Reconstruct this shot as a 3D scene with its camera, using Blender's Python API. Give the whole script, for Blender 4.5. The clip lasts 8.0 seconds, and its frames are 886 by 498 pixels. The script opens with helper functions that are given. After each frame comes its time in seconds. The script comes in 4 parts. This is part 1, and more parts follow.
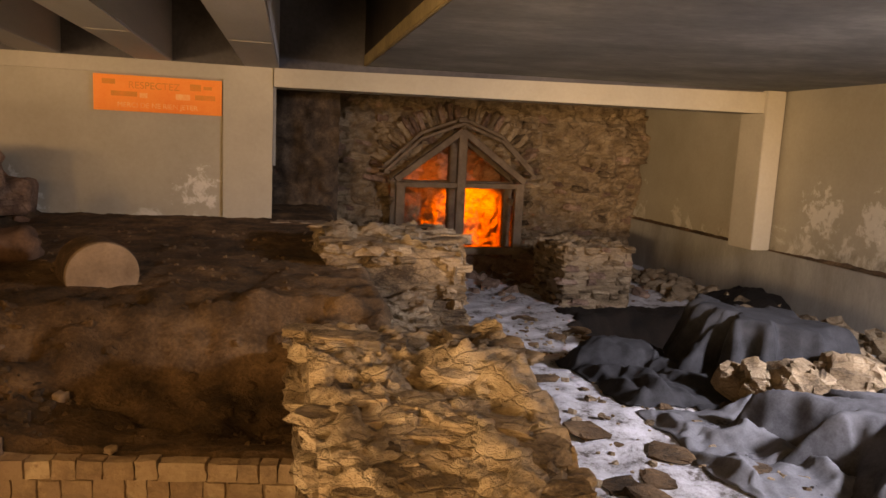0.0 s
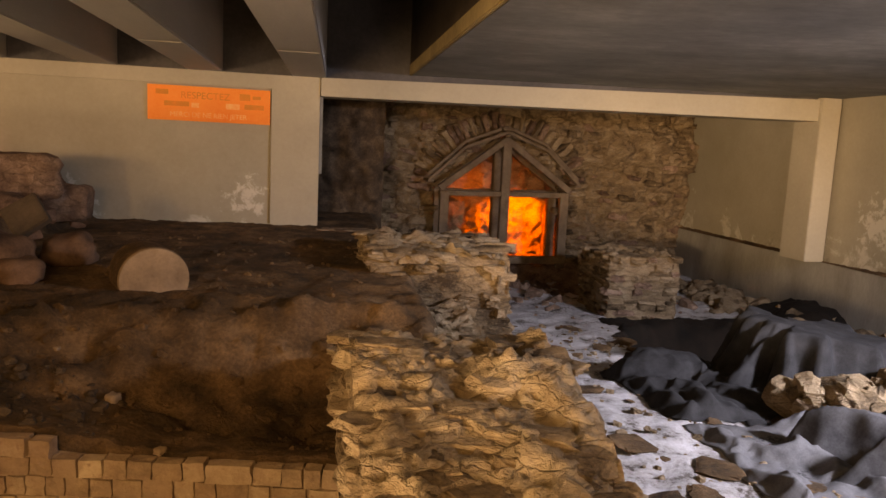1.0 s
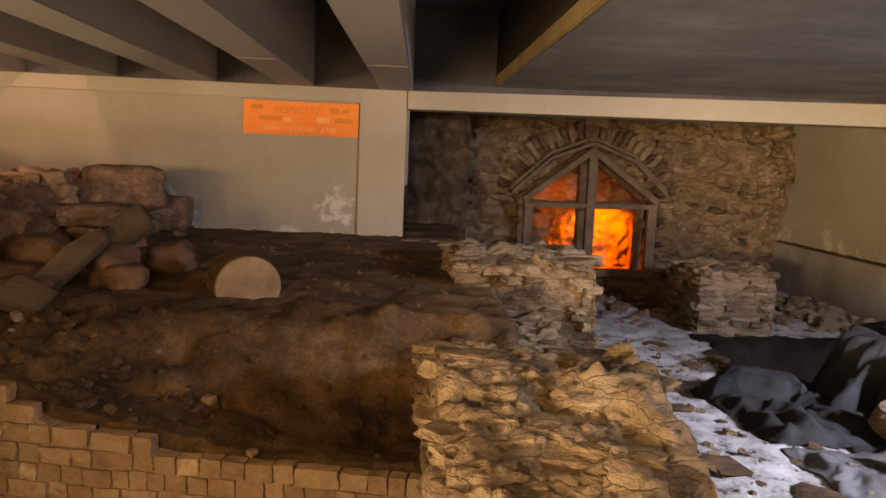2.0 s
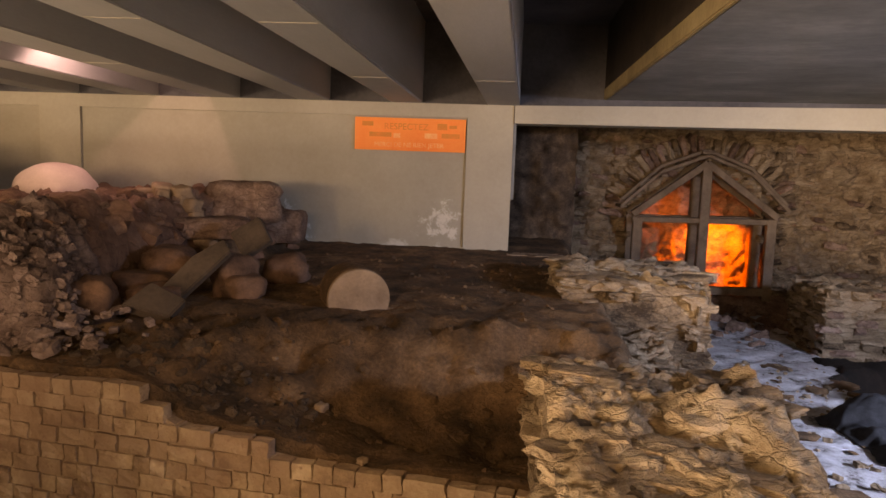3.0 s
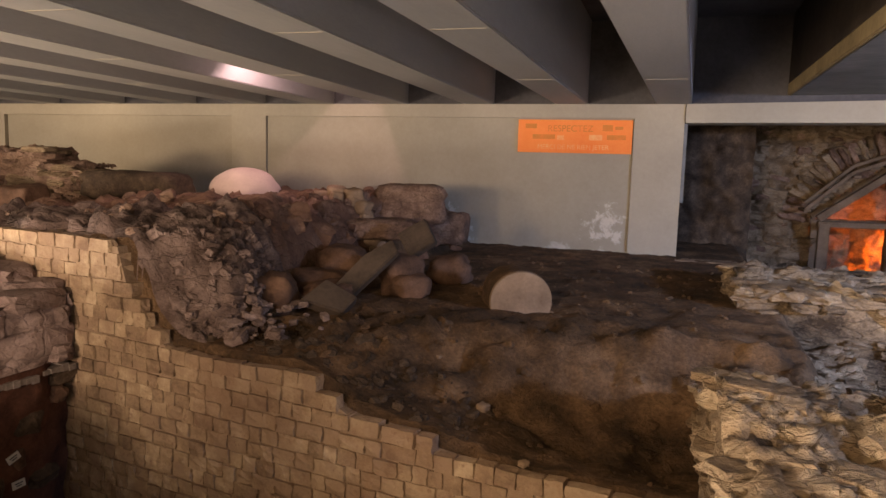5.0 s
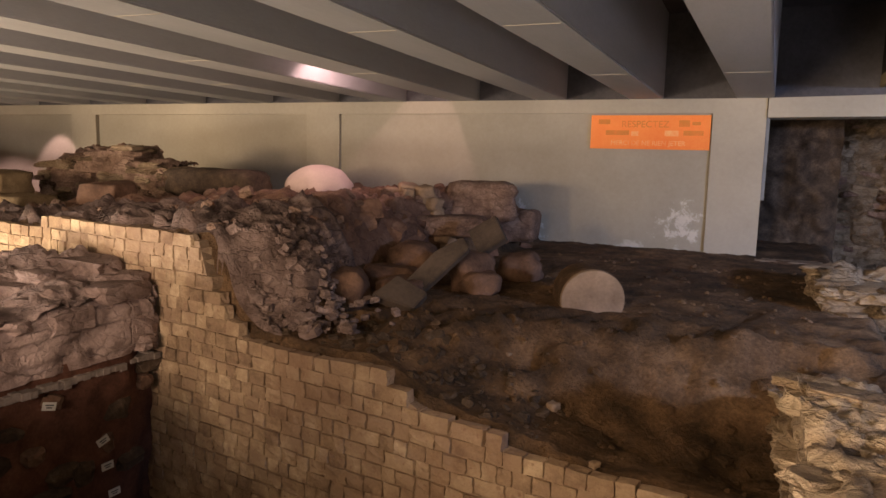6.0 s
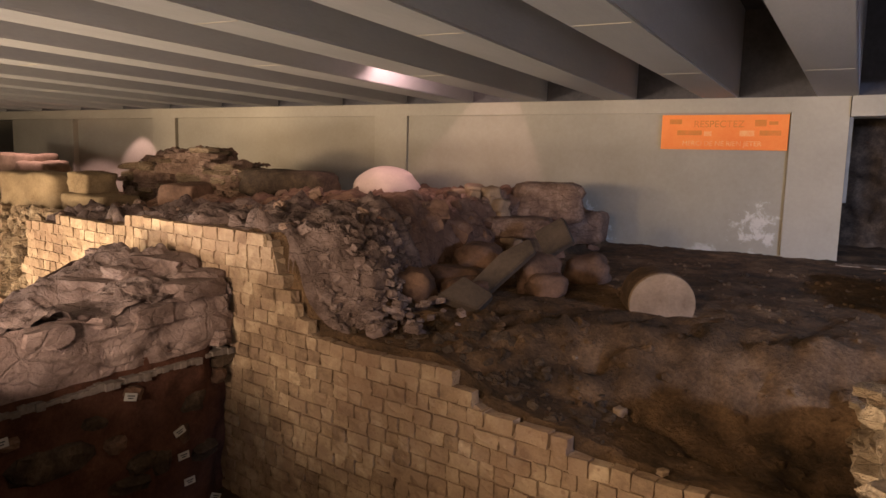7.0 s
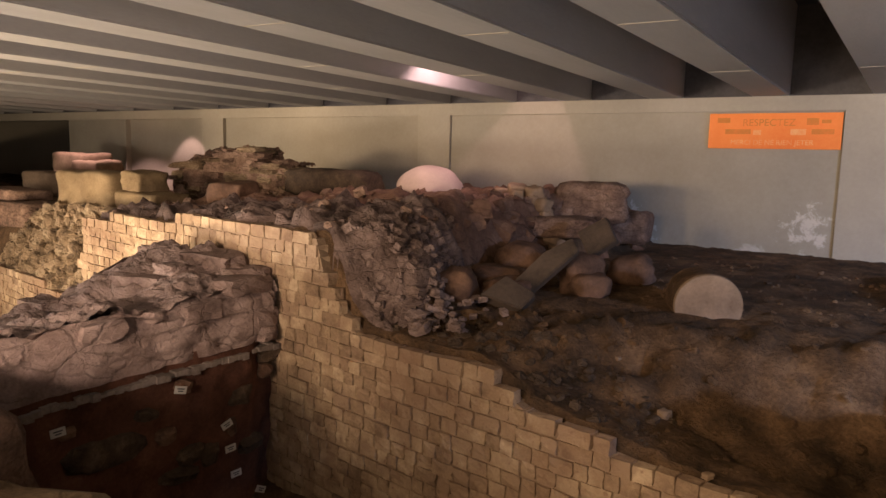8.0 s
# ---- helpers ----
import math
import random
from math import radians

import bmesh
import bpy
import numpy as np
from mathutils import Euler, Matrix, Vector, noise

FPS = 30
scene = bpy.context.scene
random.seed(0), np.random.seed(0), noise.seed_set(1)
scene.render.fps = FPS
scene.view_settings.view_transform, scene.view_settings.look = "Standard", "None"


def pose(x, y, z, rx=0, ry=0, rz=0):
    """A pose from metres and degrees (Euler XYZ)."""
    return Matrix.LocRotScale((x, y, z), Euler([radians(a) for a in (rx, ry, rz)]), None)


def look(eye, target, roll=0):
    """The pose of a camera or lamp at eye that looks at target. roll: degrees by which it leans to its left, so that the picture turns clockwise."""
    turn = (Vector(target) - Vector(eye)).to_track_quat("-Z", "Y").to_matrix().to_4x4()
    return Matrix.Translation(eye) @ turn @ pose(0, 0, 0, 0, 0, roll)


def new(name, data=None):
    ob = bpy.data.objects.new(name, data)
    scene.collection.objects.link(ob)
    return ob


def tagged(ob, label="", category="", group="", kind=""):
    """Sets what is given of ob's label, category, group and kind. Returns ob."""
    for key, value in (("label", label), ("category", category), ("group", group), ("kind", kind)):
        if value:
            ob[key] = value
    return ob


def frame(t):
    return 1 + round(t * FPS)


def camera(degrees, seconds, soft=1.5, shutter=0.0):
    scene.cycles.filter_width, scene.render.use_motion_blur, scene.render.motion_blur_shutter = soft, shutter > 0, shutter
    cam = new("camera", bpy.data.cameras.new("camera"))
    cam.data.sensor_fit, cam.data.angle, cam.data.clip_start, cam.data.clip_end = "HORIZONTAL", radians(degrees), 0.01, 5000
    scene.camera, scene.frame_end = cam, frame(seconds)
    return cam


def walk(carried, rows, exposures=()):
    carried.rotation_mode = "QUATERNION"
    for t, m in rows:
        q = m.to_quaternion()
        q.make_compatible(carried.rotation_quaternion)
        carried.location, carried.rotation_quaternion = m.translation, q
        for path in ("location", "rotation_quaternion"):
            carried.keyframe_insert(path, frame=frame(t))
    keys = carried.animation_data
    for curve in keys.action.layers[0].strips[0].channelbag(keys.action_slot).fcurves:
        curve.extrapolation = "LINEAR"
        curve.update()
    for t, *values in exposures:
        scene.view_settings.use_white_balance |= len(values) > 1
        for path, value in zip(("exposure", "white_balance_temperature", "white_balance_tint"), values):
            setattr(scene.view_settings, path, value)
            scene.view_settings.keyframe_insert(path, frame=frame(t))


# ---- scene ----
cam = camera(63.6, 8.0)
PATH = [
    (0, (0.005, -0.024, 1.648), (0.458, 1.902, 1.355), 2.8),
    (0.5, (0.003, -0.021, 1.645), (0.408, 1.917, 1.362), 2.8),
    (1, (-0.002, -0.016, 1.644), (0.333, 1.937, 1.369), 2.8),
    (2.5, (-0.036, -0.018, 1.641), (-0.074, 1.967, 1.401), 2.3),
    (3, (-0.053, -0.021, 1.642), (-0.237, 1.958, 1.416), 2.1),
    (3.5, (-0.063, -0.02, 1.644), (-0.381, 1.943, 1.427), 1.9),
    (4, (-0.073, -0.02, 1.642), (-0.502, 1.921, 1.426), 1.7),
    (4.5, (-0.079, -0.023, 1.639), (-0.604, 1.894, 1.416), 1.7),
    (6, (-0.095, -0.031, 1.638), (-0.891, 1.787, 1.392), 1.5),
    (6.5, (-0.091, -0.042, 1.642), (-0.975, 1.735, 1.395), 1.5),
    (7, (-0.095, -0.047, 1.642), (-1.054, 1.69, 1.394), 1.4),
    (7.5, (-0.09, -0.06, 1.643), (-1.108, 1.644, 1.394), 1.4),
    (8, (-0.093, -0.069, 1.643), (-1.152, 1.609, 1.39), 1.4),
]

walk(cam, [(t, look(eye, target, roll)) for t, eye, target, roll in PATH],
     exposures=[(0.0, 0.16, 10200, 15), (1.0, 0.18, 10200, 15), (3.0, 0.33, 7500, 14), (4.5, 0.42, 6250, 12), (8.0, 0.42, 6150, 12)])

# ---- light ----
world = bpy.data.worlds.new("world")
scene.world = world
world.use_nodes = True
world.node_tree.nodes["Background"].inputs[0].default_value = (0.55, 0.47, 0.4, 1)
world.node_tree.nodes["Background"].inputs[1].default_value = 0.011


def lamp(name, kind, energy, color, m, size=0.3, size_y=None, spot=60, blend=0.5, spread=180):
    data = bpy.data.lights.new(name, kind)
    data.energy, data.color = energy, color
    if kind == "AREA":
        data.size, data.spread = size, radians(spread)
        if size_y:
            data.shape, data.size_y = "RECTANGLE", size_y
    else:
        data.shadow_soft_size = size
    if kind == "SPOT":
        data.spot_size, data.spot_blend = radians(spot), blend
    ob = new(name, data)
    ob.matrix_world = m
    return ob


# unseen lamps set low in the trench, for the bright far end of the wall
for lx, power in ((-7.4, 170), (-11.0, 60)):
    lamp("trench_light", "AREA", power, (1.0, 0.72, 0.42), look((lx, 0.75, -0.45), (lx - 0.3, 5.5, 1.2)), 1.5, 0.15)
# fill lamps added at the walkway edge, with no visible fixture
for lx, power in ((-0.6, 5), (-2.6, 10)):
    lamp("edge_fill", "AREA", power, (1.0, 0.68, 0.4), look((lx, 0.2, 1.0), (lx - 0.5, 4.6, 0.5)), 1.5, 0.15)
# fill spots added on the walkway side, out of view, for walls, rubble and vault
lamp("fill_spot", "SPOT", 260, (1.0, 0.68, 0.42), look((-1.2, -1.8, 2.2), (-1.9, 6.0, 0.5)), 0.3, spot=46, blend=1.0)
lamp("fill_spot", "SPOT", 370, (1.0, 0.72, 0.54), look((-2.0, -0.6, 1.3), (-4.8, 2.6, 1.15)), 0.1, spot=46, blend=0.9)
for lx in (-10.1, -7.9, -5.7, -3.5, -1.3, 0.9, 3.1, 5.3, 7.5):
    lamp("fill_spot", "SPOT", 2200 if lx < -9 else 1250 if lx < -7 else 820, (1.0, 0.72, 0.45), look((lx - 2.6, -2.2, 1.7), (lx, 9.6, 2.0)), 0.4, spot=24, blend=1.0)
# upward fill panels, added unseen to brighten the undersides of beams and slab
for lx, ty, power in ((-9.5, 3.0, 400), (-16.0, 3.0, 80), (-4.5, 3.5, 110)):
    lamp("up_fill", "AREA", power, (1.0, 0.84, 0.68), look((lx, -1.6, 0.12), (lx + 4.5, ty, 2.6)), 4.0, 0.6)
lamp("fill_spot", "SPOT", 480, (1.0, 0.82, 0.62), look((-4.2, -2.2, 1.6), (4.0, 13.2, 1.0)), 0.4, spot=19, blend=1.0)
lamp("fill_spot", "SPOT", 3800, (1.0, 0.8, 0.6), look((-3.2, -2.2, 1.2), (7.3, 12.6, 1.4)), 0.4, spot=24, blend=1.0)
lamp("fill_spot", "SPOT", 1500, (1.0, 0.8, 0.6), look((-3.2, -2.2, 1.3), (7.5, 8.0, 1.6)), 0.4, spot=24, blend=1.0)
lamp("up_fill", "AREA", 76, (1.0, 0.9, 0.8), look((3.2, -1.6, 0.12), (4.0, 3.0, 2.6)), 3.0, 0.6)
lamp("fill_spot", "SPOT", 720, (1.0, 0.72, 0.48), look((-2.6, -2.2, 1.6), (-4.7, 6.0, 0.75)), 0.3, spot=38, blend=1.0)
# warm fill added from the front for the rubble wall, its stump and flank
lamp("wall_fill", "SPOT", 145, (1.0, 0.67, 0.34), look((-0.9, 0.2, 1.9), (0.8, 4.4, 0.2)), 0.3, spot=95, blend=0.9)
lamp("wall_fill", "SPOT", 180, (1.0, 0.66, 0.33), look((-0.9, 0.5, 1.3), (1.0, 6.3, 0.4)), 0.08, spot=22, blend=0.8)
lamp("wall_fill", "SPOT", 75, (1.0, 0.68, 0.36), look((1.7, 0.2, 1.1), (1.25, 3.0, 0.1)), 0.2, spot=50, blend=0.8)
# bluish fill added under the slab for the dusty floor; its source is unseen
lamp("cool_fill", "AREA", 350, (0.54, 0.65, 1.0), look((6.0, 1.6, 2.42), (4.5, 4.6, -0.5)), 0.5, 0.4, spread=105)
for lx, ly, lz, power, cone in ((-4.3, 7.0, 3.0, 60, 150), (-12.45, 9.05, 2.6, 70, 70), (-13.75, 8.0, 2.75, 150, 85)):
    lamp("ceiling_spot", "SPOT", power, (1.0, 0.62, 0.58), look((lx, ly, lz), (lx, ly + 0.7 * cone / 150, 1.0)), 0.04, spot=cone, blend=0.3)
lamp("niche_light", "SPOT", 520, (1.0, 0.17, 0.006), look((4.05, 14.15, 0.75), (4.1, 15.1, 0.0)), 0.05, spot=95, blend=0.5)
lamp("niche_light", "SPOT", 9, (1.0, 0.17, 0.006), look((4.1, 14.2, 1.3), (3.9, 15.1, 1.1)), 0.05, spot=130, blend=0.7)
lamp("niche_light", "SPOT", 36, (1.0, 0.17, 0.006), look((2.9, 14.2, 1.2), (2.9, 15.1, 0.5)), 0.05, spot=130, blend=0.7)

# ---- materials ----


def nodes_of(name):
    mat = bpy.data.materials.new(name)
    mat.use_nodes = True
    return mat, mat.node_tree.nodes, mat.node_tree.links, mat.node_tree.nodes["Principled BSDF"]


def ramp_of(nodes, stops):
    r = nodes.new("ShaderNodeValToRGB")
    while len(r.color_ramp.elements) < len(stops):
        r.color_ramp.elements.new(0.5)
    for e, (p, c) in zip(r.color_ramp.elements, stops):
        e.position, e.color = p, (*c, 1)
    return r


def grainy(name, stops, scale=3.0, fine=40.0, rough=0.9, bump=0.4, vary=0.0, dist=0.01, stretch=(1, 1, 1), cracks=0.0):
    """A surface with colour clouds, fine grain and relief; vary: how far single pieces differ."""
    mat, nodes, links, bsdf = nodes_of(name)
    tc = nodes.new("ShaderNodeTexCoord")
    geo = nodes.new("ShaderNodeNewGeometry")
    mp = nodes.new("ShaderNodeMapping")
    mp.inputs["Scale"].default_value = stretch
    links.new(geo.outputs["Position"], mp.inputs["Vector"])
    n1 = nodes.new("ShaderNodeTexNoise")
    n1.inputs["Scale"].default_value, n1.inputs["Detail"].default_value, n1.inputs["Roughness"].default_value = scale, 8, 0.62
    n2 = nodes.new("ShaderNodeTexNoise")
    n2.inputs["Scale"].default_value, n2.inputs["Detail"].default_value, n2.inputs["Roughness"].default_value = fine, 6, 0.7
    links.new(mp.outputs[0], n1.inputs["Vector"])
    links.new(mp.outputs[0], n2.inputs["Vector"])
    mix = nodes.new("ShaderNodeMath")
    mix.operation = "MULTIPLY_ADD"
    links.new(n2.outputs[0], mix.inputs[0])
    mix.inputs[1].default_value = 0.45
    links.new(n1.outputs[0], mix.inputs[2])
    sub = nodes.new("ShaderNodeMath")
    sub.operation = "SUBTRACT"
    links.new(mix.outputs[0], sub.inputs[0])
    sub.inputs[1].default_value = 0.225
    fac = sub.outputs[0]
    if vary:
        info = nodes.new("ShaderNodeObjectInfo")
        add = nodes.new("ShaderNodeMath")
        add.operation = "ADD"
        links.new(info.outputs["Random"], add.inputs[0])
        links.new(geo.outputs["Random Per Island"], add.inputs[1])
        fr = nodes.new("ShaderNodeMath")
        fr.operation = "FRACT"
        links.new(add.outputs[0], fr.inputs[0])
        ma = nodes.new("ShaderNodeMath")
        ma.operation = "MULTIPLY_ADD"
        links.new(fr.outputs[0], ma.inputs[0])
        ma.inputs[1].default_value = vary
        links.new(fac, ma.inputs[2])
        s2 = nodes.new("ShaderNodeMath")
        s2.operation = "SUBTRACT"
        links.new(ma.outputs[0], s2.inputs[0])
        s2.inputs[1].default_value = vary / 2
        fac = s2.outputs[0]
    ramp = ramp_of(nodes, stops)
    links.new(fac, ramp.inputs[0])
    links.new(ramp.outputs[0], bsdf.inputs["Base Color"])
    relief = mix.outputs[0]
    if cracks:
        # broken beds: two sizes of fissure, darker in colour inside
        warp = nodes.new("ShaderNodeMix")
        warp.data_type = "VECTOR"
        warp.inputs[0].default_value = 0.16
        links.new(mp.outputs[0], warp.inputs[4])
        links.new(n1.outputs["Color"], warp.inputs[5])
        flat = nodes.new("ShaderNodeMapping")
        flat.inputs["Scale"].default_value = (1.0, 1.2, 2.3)
        links.new(warp.outputs[1], flat.inputs["Vector"])
        for size, width, weight in ((cracks, 0.05, 0.5), (cracks * 2.7, 0.07, 0.22)):
            vor = nodes.new("ShaderNodeTexVoronoi")
            vor.feature = "DISTANCE_TO_EDGE"
            vor.inputs["Scale"].default_value = size
            links.new(flat.outputs[0], vor.inputs["Vector"])
            edge = nodes.new("ShaderNodeMapRange")
            edge.inputs[1].default_value, edge.inputs[2].default_value = 0.0, width
            edge.inputs[3].default_value, edge.inputs[4].default_value = weight, 0.0
            links.new(vor.outputs["Distance"], edge.inputs[0])
            broken = nodes.new("ShaderNodeMath")
            broken.operation = "MULTIPLY"
            links.new(edge.outputs[0], broken.inputs[0])
            links.new(n1.outputs[0], broken.inputs[1])
            low = nodes.new("ShaderNodeMath")
            low.operation = "SUBTRACT"
            links.new(relief, low.inputs[0])
            links.new(broken.outputs[0], low.inputs[1])
            relief = low.outputs[0]
            darkened = nodes.new("ShaderNodeMix")
            darkened.data_type = "RGBA"
            links.new(broken.outputs[0], darkened.inputs[0])
            links.new(bsdf.inputs["Base Color"].links[0].from_socket, darkened.inputs[6])
            darkened.inputs[7].default_value = (0.03, 0.02, 0.013, 1)
            links.new(darkened.outputs[2], bsdf.inputs["Base Color"])
    bsdf.inputs["Roughness"].default_value = rough
    bsdf.inputs["Specular IOR Level"].default_value = 0.25
    if bump:
        b = nodes.new("ShaderNodeBump")
        b.inputs["Strength"].default_value, b.inputs["Distance"].default_value = bump, dist
        links.new(relief, b.inputs["Height"])
        links.new(b.outputs[0], bsdf.inputs["Normal"])
    return mat


def smeared(mat, colour, stain):
    """Mortar smeared over the blocks in ragged patches, and broad reddish stains."""
    nodes, links, bsdf = mat.node_tree.nodes, mat.node_tree.links, mat.node_tree.nodes["Principled BSDF"]
    geo = nodes.new("ShaderNodeNewGeometry")
    base = bsdf.inputs["Base Color"].links[0].from_socket
    for scale, seed, lo, hi, most, tint in ((1.1, 4.0, 0.45, 0.62, 0.6, stain), (7.0, 1.0, 0.5, 0.6, 0.75, colour), (22.0, 2.0, 0.6, 0.68, 0.6, stain)):
        n = nodes.new("ShaderNodeTexNoise")
        n.noise_dimensions = "4D"
        n.inputs["W"].default_value, n.inputs["Scale"].default_value, n.inputs["Detail"].default_value = seed, scale, 7
        links.new(geo.outputs["Position"], n.inputs["Vector"])
        cut = nodes.new("ShaderNodeMapRange")
        cut.inputs[1].default_value, cut.inputs[2].default_value, cut.inputs[4].default_value = lo, hi, most
        links.new(n.outputs[0], cut.inputs[0])
        mix = nodes.new("ShaderNodeMix")
        mix.data_type = "RGBA"
        links.new(cut.outputs[0], mix.inputs[0])
        links.new(base, mix.inputs[6])
        mix.inputs[7].default_value = (*tint, 1)
        base = mix.outputs[2]
    links.new(base, bsdf.inputs["Base Color"])
    return mat


def stained_concrete(name, low, high):
    """Concrete with pale salt bloom and dark damp in ragged patches near its foot."""
    mat = grainy(name, [(0.2, low), (0.8, high)], 0.8, 18, 0.85, 0.2, dist=0.004)
    nodes, links, bsdf = mat.node_tree.nodes, mat.node_tree.links, mat.node_tree.nodes["Principled BSDF"]
    geo = nodes.new("ShaderNodeNewGeometry")
    sep = nodes.new("ShaderNodeSeparateXYZ")
    links.new(geo.outputs["Position"], sep.inputs[0])
    base = bsdf.inputs["Base Color"].links[0].from_socket
    for scale, seed, z0, z1, lo, hi, colour in ((1.5, 3.0, 1.2, 0.4, 0.53, 0.6, (0.62, 0.58, 0.5)), (1.0, 9.0, 1.0, 0.3, 0.56, 0.66, (0.1, 0.085, 0.06))):
        n = nodes.new("ShaderNodeTexNoise")
        n.noise_dimensions = "4D"
        n.inputs["W"].default_value, n.inputs["Scale"].default_value, n.inputs["Detail"].default_value = seed, scale, 9
        n.inputs["Roughness"].default_value, n.inputs["Distortion"].default_value = 0.68, 0.6
        links.new(geo.outputs["Position"], n.inputs["Vector"])
        low_down = nodes.new("ShaderNodeMapRange")
        low_down.inputs[1].default_value, low_down.inputs[2].default_value = z0, z1
        low_down.inputs[3].default_value, low_down.inputs[4].default_value = -0.16, 0.05
        links.new(sep.outputs["Z"], low_down.inputs[0])
        add = nodes.new("ShaderNodeMath")
        links.new(n.outputs[0], add.inputs[0])
        links.new(low_down.outputs[0], add.inputs[1])
        cutoff = nodes.new("ShaderNodeMapRange")
        cutoff.inputs[1].default_value, cutoff.inputs[2].default_value = lo, hi
        cutoff.inputs[4].default_value = 0.75
        links.new(add.outputs[0], cutoff.inputs[0])
        mix = nodes.new("ShaderNodeMix")
        mix.data_type = "RGBA"
        links.new(cutoff.outputs[0], mix.inputs[0])
        links.new(base, mix.inputs[6])
        mix.inputs[7].default_value = (*colour, 1)
        base = mix.outputs[2]
    for at, wide in (((-0.98, 9.62, 0.9), 0.36), ((-3.2, 9.62, 0.62), 0.6), ((7.5, 8.6, 0.9), 0.55), ((7.5, 7.6, 0.9), 0.5)):
        near = nodes.new("ShaderNodeVectorMath")
        near.operation = "DISTANCE"
        links.new(geo.outputs["Position"], near.inputs[0])
        near.inputs[1].default_value = at
        n = nodes.new("ShaderNodeTexNoise")
        n.inputs["Scale"].default_value, n.inputs["Detail"].default_value, n.inputs["Roughness"].default_value = 6.5, 10, 0.65
        n.inputs["Distortion"].default_value = 0.35
        links.new(geo.outputs["Position"], n.inputs["Vector"])
        fall = nodes.new("ShaderNodeMath")
        fall.operation = "MULTIPLY_ADD"
        links.new(near.outputs["Value"], fall.inputs[0])
        fall.inputs[1].default_value = -0.34 / wide
        links.new(n.outputs[0], fall.inputs[2])
        cutoff = nodes.new("ShaderNodeMapRange")
        cutoff.inputs[1].default_value, cutoff.inputs[2].default_value, cutoff.inputs[4].default_value = 0.3, 0.4, 0.5
        links.new(fall.outputs[0], cutoff.inputs[0])
        mix = nodes.new("ShaderNodeMix")
        mix.data_type = "RGBA"
        links.new(cutoff.outputs[0], mix.inputs[0])
        links.new(base, mix.inputs[6])
        mix.inputs[7].default_value = (0.8, 0.76, 0.68, 1)
        base = mix.outputs[2]
    links.new(base, bsdf.inputs["Base Color"])
    return mat


EARTH = grainy("earth", [(0.3, (0.035, 0.024, 0.015)), (0.5, (0.105, 0.062, 0.032)), (0.72, (0.245, 0.15, 0.08))], 2.6, 34, 0.95, 1.0, dist=0.045)
STONE = grainy("limestone", [(0.24, (0.05, 0.032, 0.018)), (0.5, (0.27, 0.19, 0.115)), (0.78, (0.45, 0.345, 0.23))], 3.4, 42, 0.9, 1.0, vary=0.3, dist=0.045, stretch=(0.95, 1.0, 1.4), cracks=4.4)
DARKSTONE = grainy("dark_stone", [(0.25, (0.09, 0.055, 0.04)), (0.5, (0.25, 0.158, 0.112)), (0.75, (0.45, 0.31, 0.23))], 5, 42, 0.9, 1.0, vary=0.25, dist=0.045, cracks=5.0)
ASHLAR = smeared(grainy("small_ashlar", [(0.2, (0.15, 0.098, 0.064)), (0.5, (0.36, 0.255, 0.16)), (0.8, (0.58, 0.45, 0.3))], 4.5, 46, 0.9, 1.0, vary=0.28, dist=0.016), (0.3, 0.205, 0.135), (0.2, 0.115, 0.075))
MORTAR = grainy("mortar", [(0.3, (0.19, 0.13, 0.085)), (0.7, (0.38, 0.275, 0.185))], 6, 60, 0.95, 0.7, dist=0.01)
REDEARTH = grainy("red_earth", [(0.3, (0.05, 0.02, 0.012)), (0.55, (0.11, 0.047, 0.028)), (0.8, (0.19, 0.09, 0.056))], 3, 40, 0.95, 0.6, dist=0.02)
CONCRETE = grainy("concrete", [(0.2, (0.34, 0.3, 0.23)), (0.8, (0.46, 0.41, 0.325))], 0.8, 18, 0.85, 0.15, dist=0.004)
SALTED = stained_concrete("salt_stained_concrete", (0.3, 0.265, 0.2), (0.42, 0.375, 0.295))
BEAMMAT = grainy("beam_concrete", [(0.2, (0.32, 0.315, 0.31)), (0.8, (0.44, 0.43, 0.42))], 0.7, 22, 0.8, 0.12, dist=0.004, stretch=(3, 0.5, 3))
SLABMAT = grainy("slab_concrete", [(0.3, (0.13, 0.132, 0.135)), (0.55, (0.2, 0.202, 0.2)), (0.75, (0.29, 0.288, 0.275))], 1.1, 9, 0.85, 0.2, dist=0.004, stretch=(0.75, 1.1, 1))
TAN = grainy("tan_boulder", [(0.3, (0.066, 0.037, 0.024)), (0.7, (0.2, 0.117, 0.076))], 4, 30, 0.9, 0.7, dist=0.02)
DRESSED = grainy("dressed_limestone", [(0.25, (0.16, 0.108, 0.068)), (0.75, (0.34, 0.24, 0.158))], 4, 40, 0.9, 0.4, dist=0.008)
BAND = grainy("lime_layer", [(0.3, (0.11, 0.09, 0.075)), (0.7, (0.27, 0.22, 0.19))], 8, 50, 0.9, 0.5, dist=0.01)
PLINTH = grainy("grey_plinth_concrete", [(0.25, (0.22, 0.205, 0.18)), (0.75, (0.38, 0.36, 0.32))], 1.4, 20, 0.85, 0.25, dist=0.005, stretch=(1, 1.6, 0.6))
# concrete with the shade of the voids between the beams put into its colour
SHADED = grainy("shaded_concrete", [(0.3, (0.06, 0.056, 0.06)), (0.7, (0.12, 0.112, 0.115))], 1.2, 18, 0.9, 0.15, dist=0.004)
# slab side: shade as dark brown, grazing warm light as ochre
SHADEBROWN = grainy("shaded_brown_concrete", [(0.3, (0.022, 0.016, 0.011)), (0.7, (0.06, 0.043, 0.028))], 1.2, 18, 0.9, 0.15, dist=0.004)
